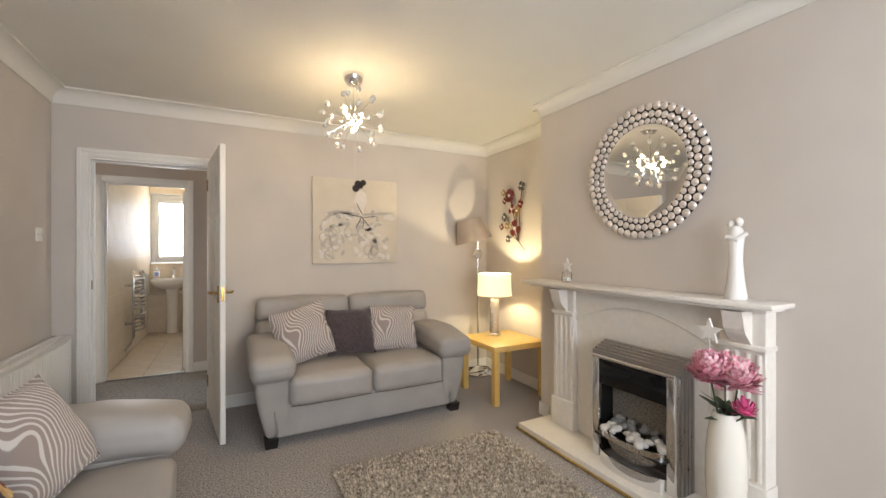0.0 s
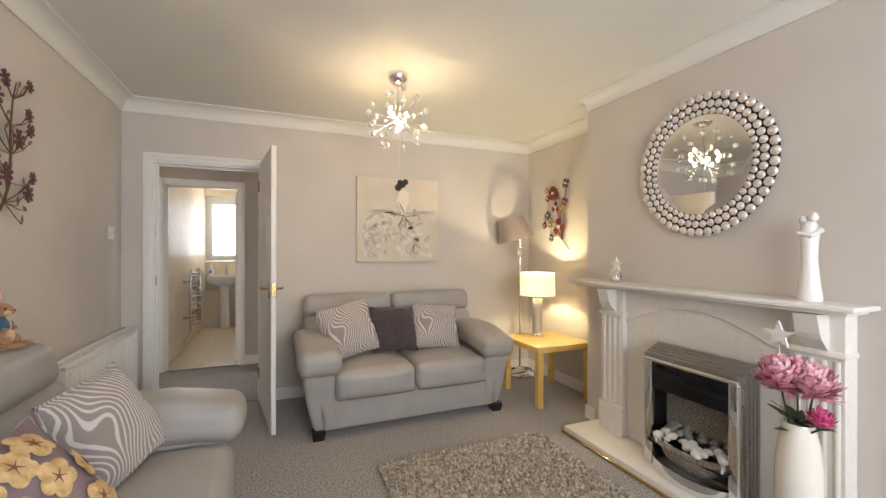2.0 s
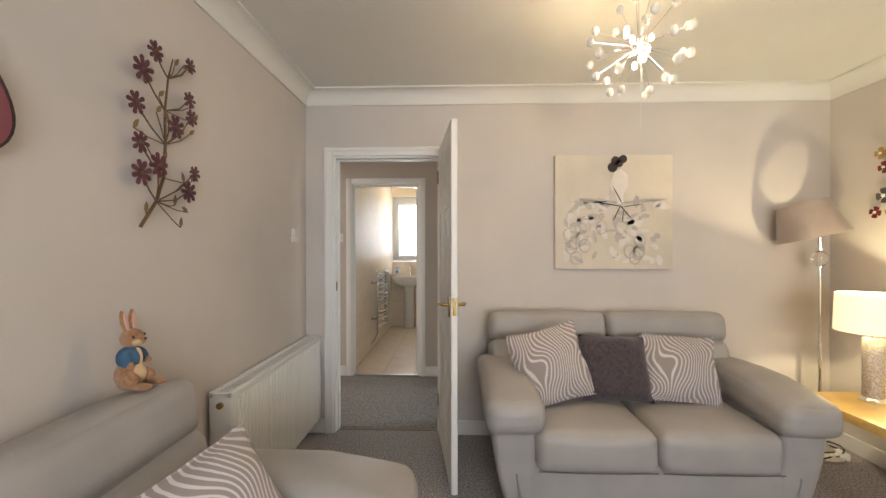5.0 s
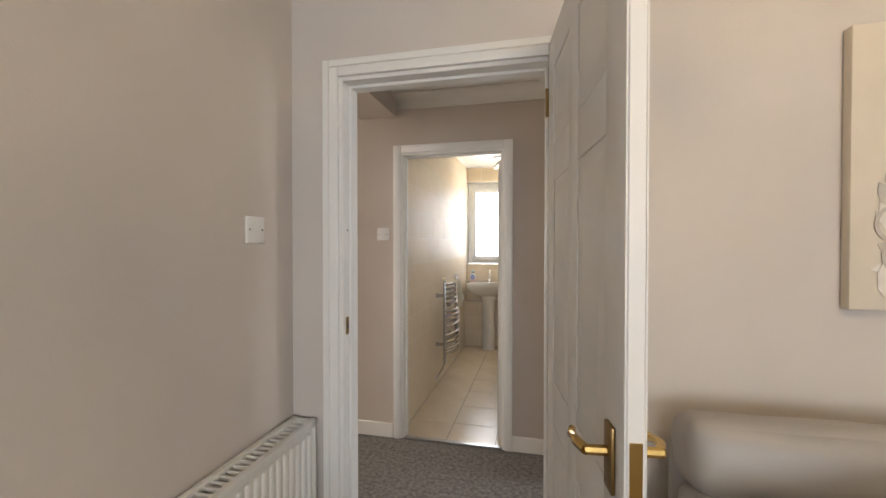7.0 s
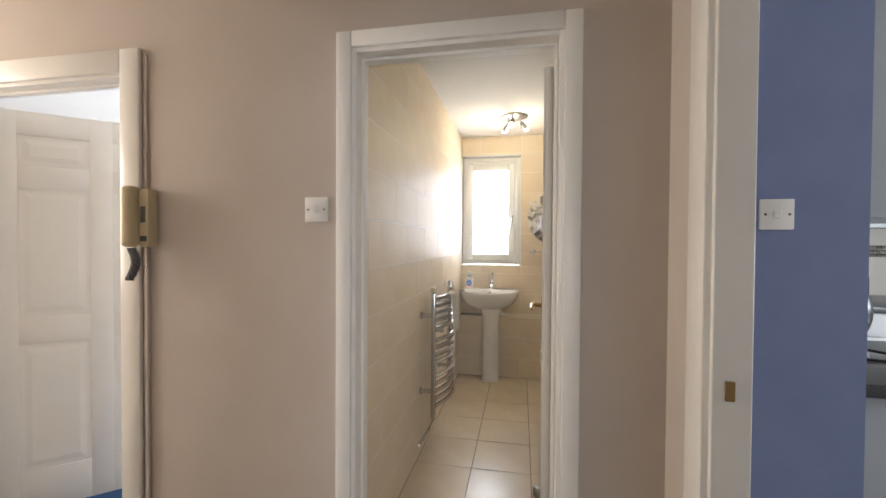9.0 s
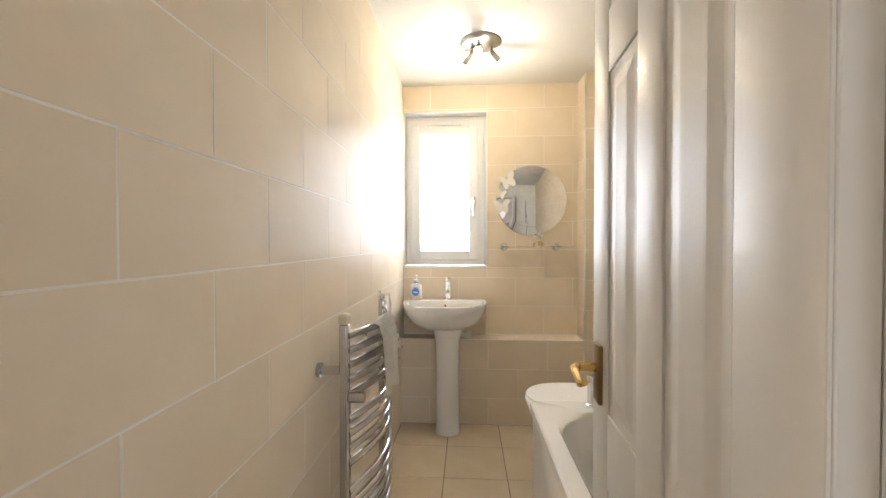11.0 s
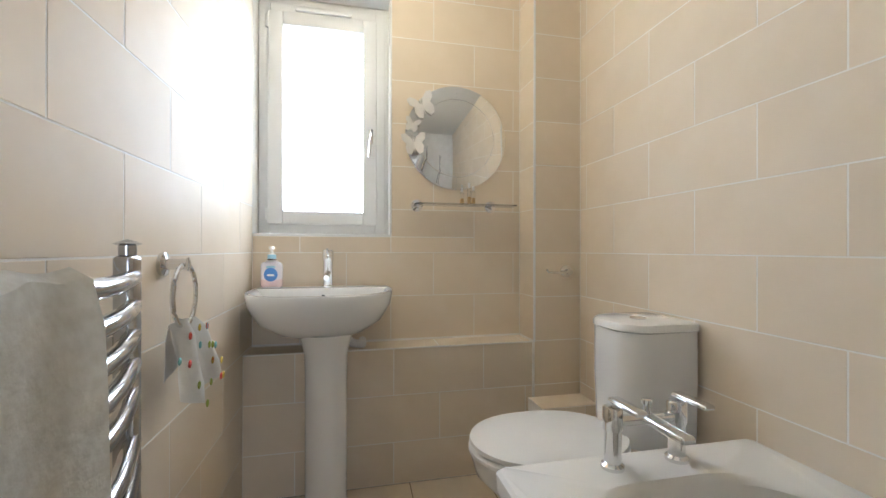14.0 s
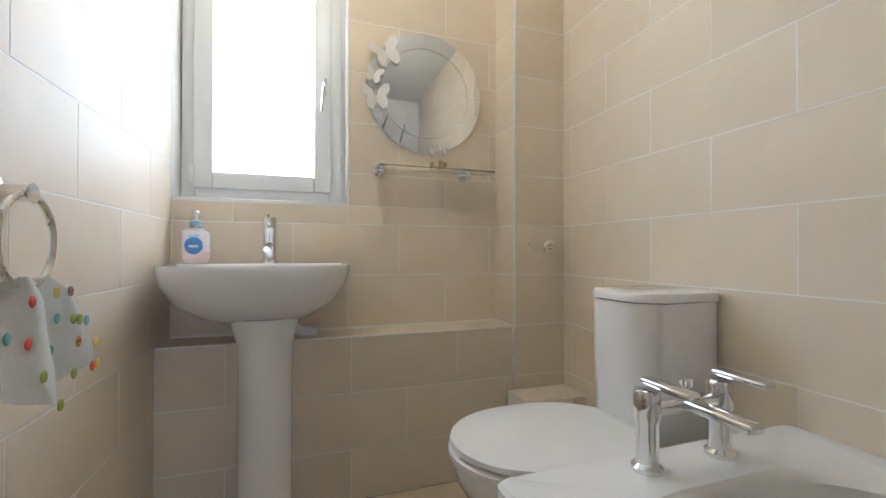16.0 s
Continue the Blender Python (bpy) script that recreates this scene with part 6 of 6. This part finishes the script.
for x, z, s, a in ((-.165, .135, 1.25, -25), (-.215, .045, .75, 15), (-.205, -.045, 1.15, -8)):
    bm = nb()
    for sg in (1, -1):
        slab(bm, [(sg * u * s, w * s) for u, w in wing], .003, pose(x, -.012, z) @ pose(0, 0, 0, 0, a, 0) @ UP @ pose(0, 0, 0, 0, sg * -18, 0))
    tube(bm, [Vector((x, -.014, z)) + Vector((math.sin(radians(a)) * q, 0, math.cos(radians(a)) * q)) for q in (-.03 * s, 0, .03 * s)], .003, 6)
    part("butterfly", bm, M_PORC, mr, "white butterfly cut-out")
gl = thing("glass_shelf", pose(-.415, BY1, 1.205), "glass shelf on two round chrome mounts", "shelf")
part("shelf", B(-.02, .455, -.115, -.03, -.003, .003, .001, 1), M_GLASS, gl)
for x in (.0, .36):
    part("mount", lathe(nb(), [(0, 0), (.028, 0), (.028, .008), (.014, .012), (.014, .05), (0, .052)], 24, Matrix.Translation((x, 0, 0)) @ UP), M_CHROME, gl)
for k, (x, hgt) in enumerate(((.20, .075), (.235, .10), (.255, .085))):
    pb = thing("perfume_bottle", pose(-.415 + x, BY1 - .07, 1.209), "slim clear perfume sample bottle with gold liquid", "bottle", "perfume bottles")
    part("bottle", lathe(nb(), [(0, 0), (.009, 0), (.009, hgt * .7), (.005, hgt * .75), (0, hgt * .75)], 14), M_GLASS, pb)
    part("liquid", lathe(nb(), [(0, .002), (.0065, .002), (.0065, hgt * .35), (0, hgt * .35)], 12), M_OCHRE, pb)
    part("cap", rod(nb(), (0, 0, hgt * .75), (0, 0, hgt), .006), M_PLASTIC, pb)
ph = thing("paper_holder", pose(.255, PY, .90), "empty chrome toilet roll arm on the pillar", "paper holder")
part("mount", lathe(nb(), [(0, 0), (.028, 0), (.028, .008), (.012, .012), (.012, .045), (0, .047)], 24, UP), M_CHROME, ph)
part("arm", tube(nb(), [(0, -.043, 0), (-.05, -.047, -.004), (-.11, -.05, 0), (-.12, -.05, .012)], .005), M_CHROME, ph)

sl = thing("spot_light", pose(-.60, 7.15, BCEIL), "round brushed steel ceiling light with three lit spots", "ceiling light")
part("plate", lathe(nb(), [(0, -.022), (.10, -.018), (.115, -.006), (.115, 0), (0, 0)], 40), M_STEEL, sl)
for k in range(3):
    a = math.radians(-100 + 120 * k)
    c = Vector((.065 * math.cos(a), .065 * math.sin(a), -.02))
    d = Vector((.75 * math.cos(a), .75 * math.sin(a), -.8)).normalized()
    spt = part("spot", rod(nb(), c + Vector((0, 0, -.035)) - d * .005, c + Vector((0, 0, -.035)) + d * .06, .018, .028, 20), M_STEEL, sl)
    part("spot_arm", rod(nb(), c + Vector((0, 0, .01)), c + Vector((0, 0, -.04)), .007), M_STEEL, sl)
    part("bulb", ball(nb(), c + Vector((0, 0, -.035)) + d * .058, .022, .022, .022, 14, 8), M_BULB2, spt, "glowing spot bulb")
ds = thing("door_stop", pose(-.43, 5.80, 0.0), "small round steel door stop on the floor tiles", "door stop")
part("base", lathe(nb(), [(0, 0), (.028, 0), (.030, .01), (.027, .035), (.02, .042), (0, .043)], 24), M_STEEL, ds)

# ---- tiles: pieces on shared meshes, last ----
TW, TH, GAP, TT = 0.40, 0.20, 0.0035, 0.002
tile_cache = {}


def tile_mesh(w, h, material, t=TT):
    key = (round(w, 3), round(h, 3), material.name)
    if key not in tile_cache:
        bm = nb()
        e = .0008
        lo = [bm.verts.new(p) for p in ((0, 0, 0), (w, 0, 0), (w, h, 0), (0, h, 0))]
        mi = [bm.verts.new(p) for p in ((0, 0, t - e), (w, 0, t - e), (w, h, t - e), (0, h, t - e))]
        up = [bm.verts.new(p) for p in ((e, e, t), (w - e, e, t), (w - e, h - e, t), (e, h - e, t))]
        for a, b in ((lo, mi), (mi, up)):
            for i in range(4):
                bm.faces.new((a[i], a[(i + 1) % 4], b[(i + 1) % 4], b[i]))
        bm.faces.new(up)
        tile_cache[key] = mesh_of(bm, "tile", material, False)
    return tile_cache[key]


def minus(rect, holes):
    out = [rect]
    for a, b, c, d in holes:
        nxt = []
        for x0_, x1_, z0_, z1_ in out:
            if x1_ <= a or x0_ >= b or z1_ <= c or z0_ >= d:
                nxt.append((x0_, x1_, z0_, z1_))
                continue
            if z0_ < c:
                nxt.append((x0_, x1_, z0_, c))
            if z1_ > d:
                nxt.append((x0_, x1_, d, z1_))
            if x0_ < a:
                nxt.append((x0_, a, max(z0_, c), min(z1_, d)))
            if x1_ > b:
                nxt.append((b, x1_, max(z0_, c), min(z1_, d)))
        out = nxt
    return out


def tile_face(parent, m, u0, u1, v0, v1, du, dv, shift, material=M_TILE, tw=TW, th=TH, bond=.5, holes=()):
    """Lay tiles over a face; m takes (u, v, out) into the room."""
    r = math.floor((v0 - dv) / th)
    while dv + r * th < v1:
        za, zb = max(v0, dv + r * th), min(v1, dv + (r + 1) * th)
        off = du + (bond * tw if (r + shift) % 2 else 0)
        c = math.floor((u0 - off) / tw)
        while off + c * tw < u1:
            ua, ub = max(u0, off + c * tw), min(u1, off + (c + 1) * tw)
            for a, b, p, q in minus((ua, ub, za, zb), holes):
                if b - a > .012 and q - p > .012:
                    ob_ = new("tile", tile_mesh(b - a - GAP, q - p - GAP, material))
                    ob_.parent = parent
                    ob_.matrix_local = m @ Matrix.Translation((a + GAP / 2, p + GAP / 2, 0)) @ pose(0, 0, 0, random.uniform(-.06, .06), random.uniform(-.04, .04), 0)
            c += 1
        r += 1


def obj(name):
    return bpy.data.objects[name]


ROW0 = -0.015
tile_face(obj("wall_bath_west"), Matrix(((0, 0, 1, BX0 - .002), (1, 0, 0, 0), (0, 1, 0, 0), (0, 0, 0, 1))), 5.115, BY1, 0, BCEIL, 5.975, ROW0, 1)
tile_face(obj("wall_bath_east"), Matrix(((0, 0, -1, BX1 + .002), (1, 0, 0, 0), (0, 1, 0, 0), (0, 0, 0, 1))), 5.115, PY, 0, BCEIL, 5.95, ROW0, 0)
ENDM = Matrix(((1, 0, 0, 0), (0, 0, -1, BY1 + .002), (0, 1, 0, 0), (0, 0, 0, 1)))
tile_face(obj("wall_bath_north"), ENDM, BX0, PX, LZ, BCEIL, -.335, ROW0, 0, holes=[(WX0 - .01, WX1 + .002, WZ0 - .002, WZ1 + .002)])
tile_face(led, Matrix(((1, 0, 0, 0), (0, 0, -1, LY + .002), (0, 1, 0, 0), (0, 0, 0, 1))), BX0, PX, 0, LZ, -.335, LZ - 3 * TH, 1)
tile_face(led, Matrix(((1, 0, 0, 0), (0, 1, 0, 0), (0, 0, 1, LZ - .002), (0, 0, 0, 1))), BX0, PX, LY + .002, BY1, -.335, LY, 0)
tile_face(pil, Matrix(((1, 0, 0, 0), (0, 0, -1, PY + .002), (0, 1, 0, 0), (0, 0, 0, 1))), PX, BX1, 0, BCEIL, PX, ROW0, 0, bond=0)
tile_face(pil, Matrix(((0, 0, -1, PX + .002), (1, 0, 0, 0), (0, 1, 0, 0), (0, 0, 0, 1))), PY, BY1, LZ, BCEIL, PY, ROW0, 0, bond=0)
tile_face(stp, Matrix(((1, 0, 0, 0), (0, 0, -1, 7.46), (0, 1, 0, 0), (0, 0, 0, 1))), PX - .03, BX1, 0, .33, PX - .03, 0, 0)
tile_face(stp, Matrix(((1, 0, 0, 0), (0, 1, 0, 0), (0, 0, 1, .33), (0, 0, 0, 1))), PX - .03, BX1, 7.46, PY - .004, PX - .03, 7.46, 0)
tile_face(obj("floor_bath"), Matrix(((1, 0, 0, 0), (0, 1, 0, 0), (0, 0, 1, -.002), (0, 0, 0, 1))), BX0, BX1, 5.03, LY, -.80, 5.98, 0, M_FTILE, .333, .333, 0)
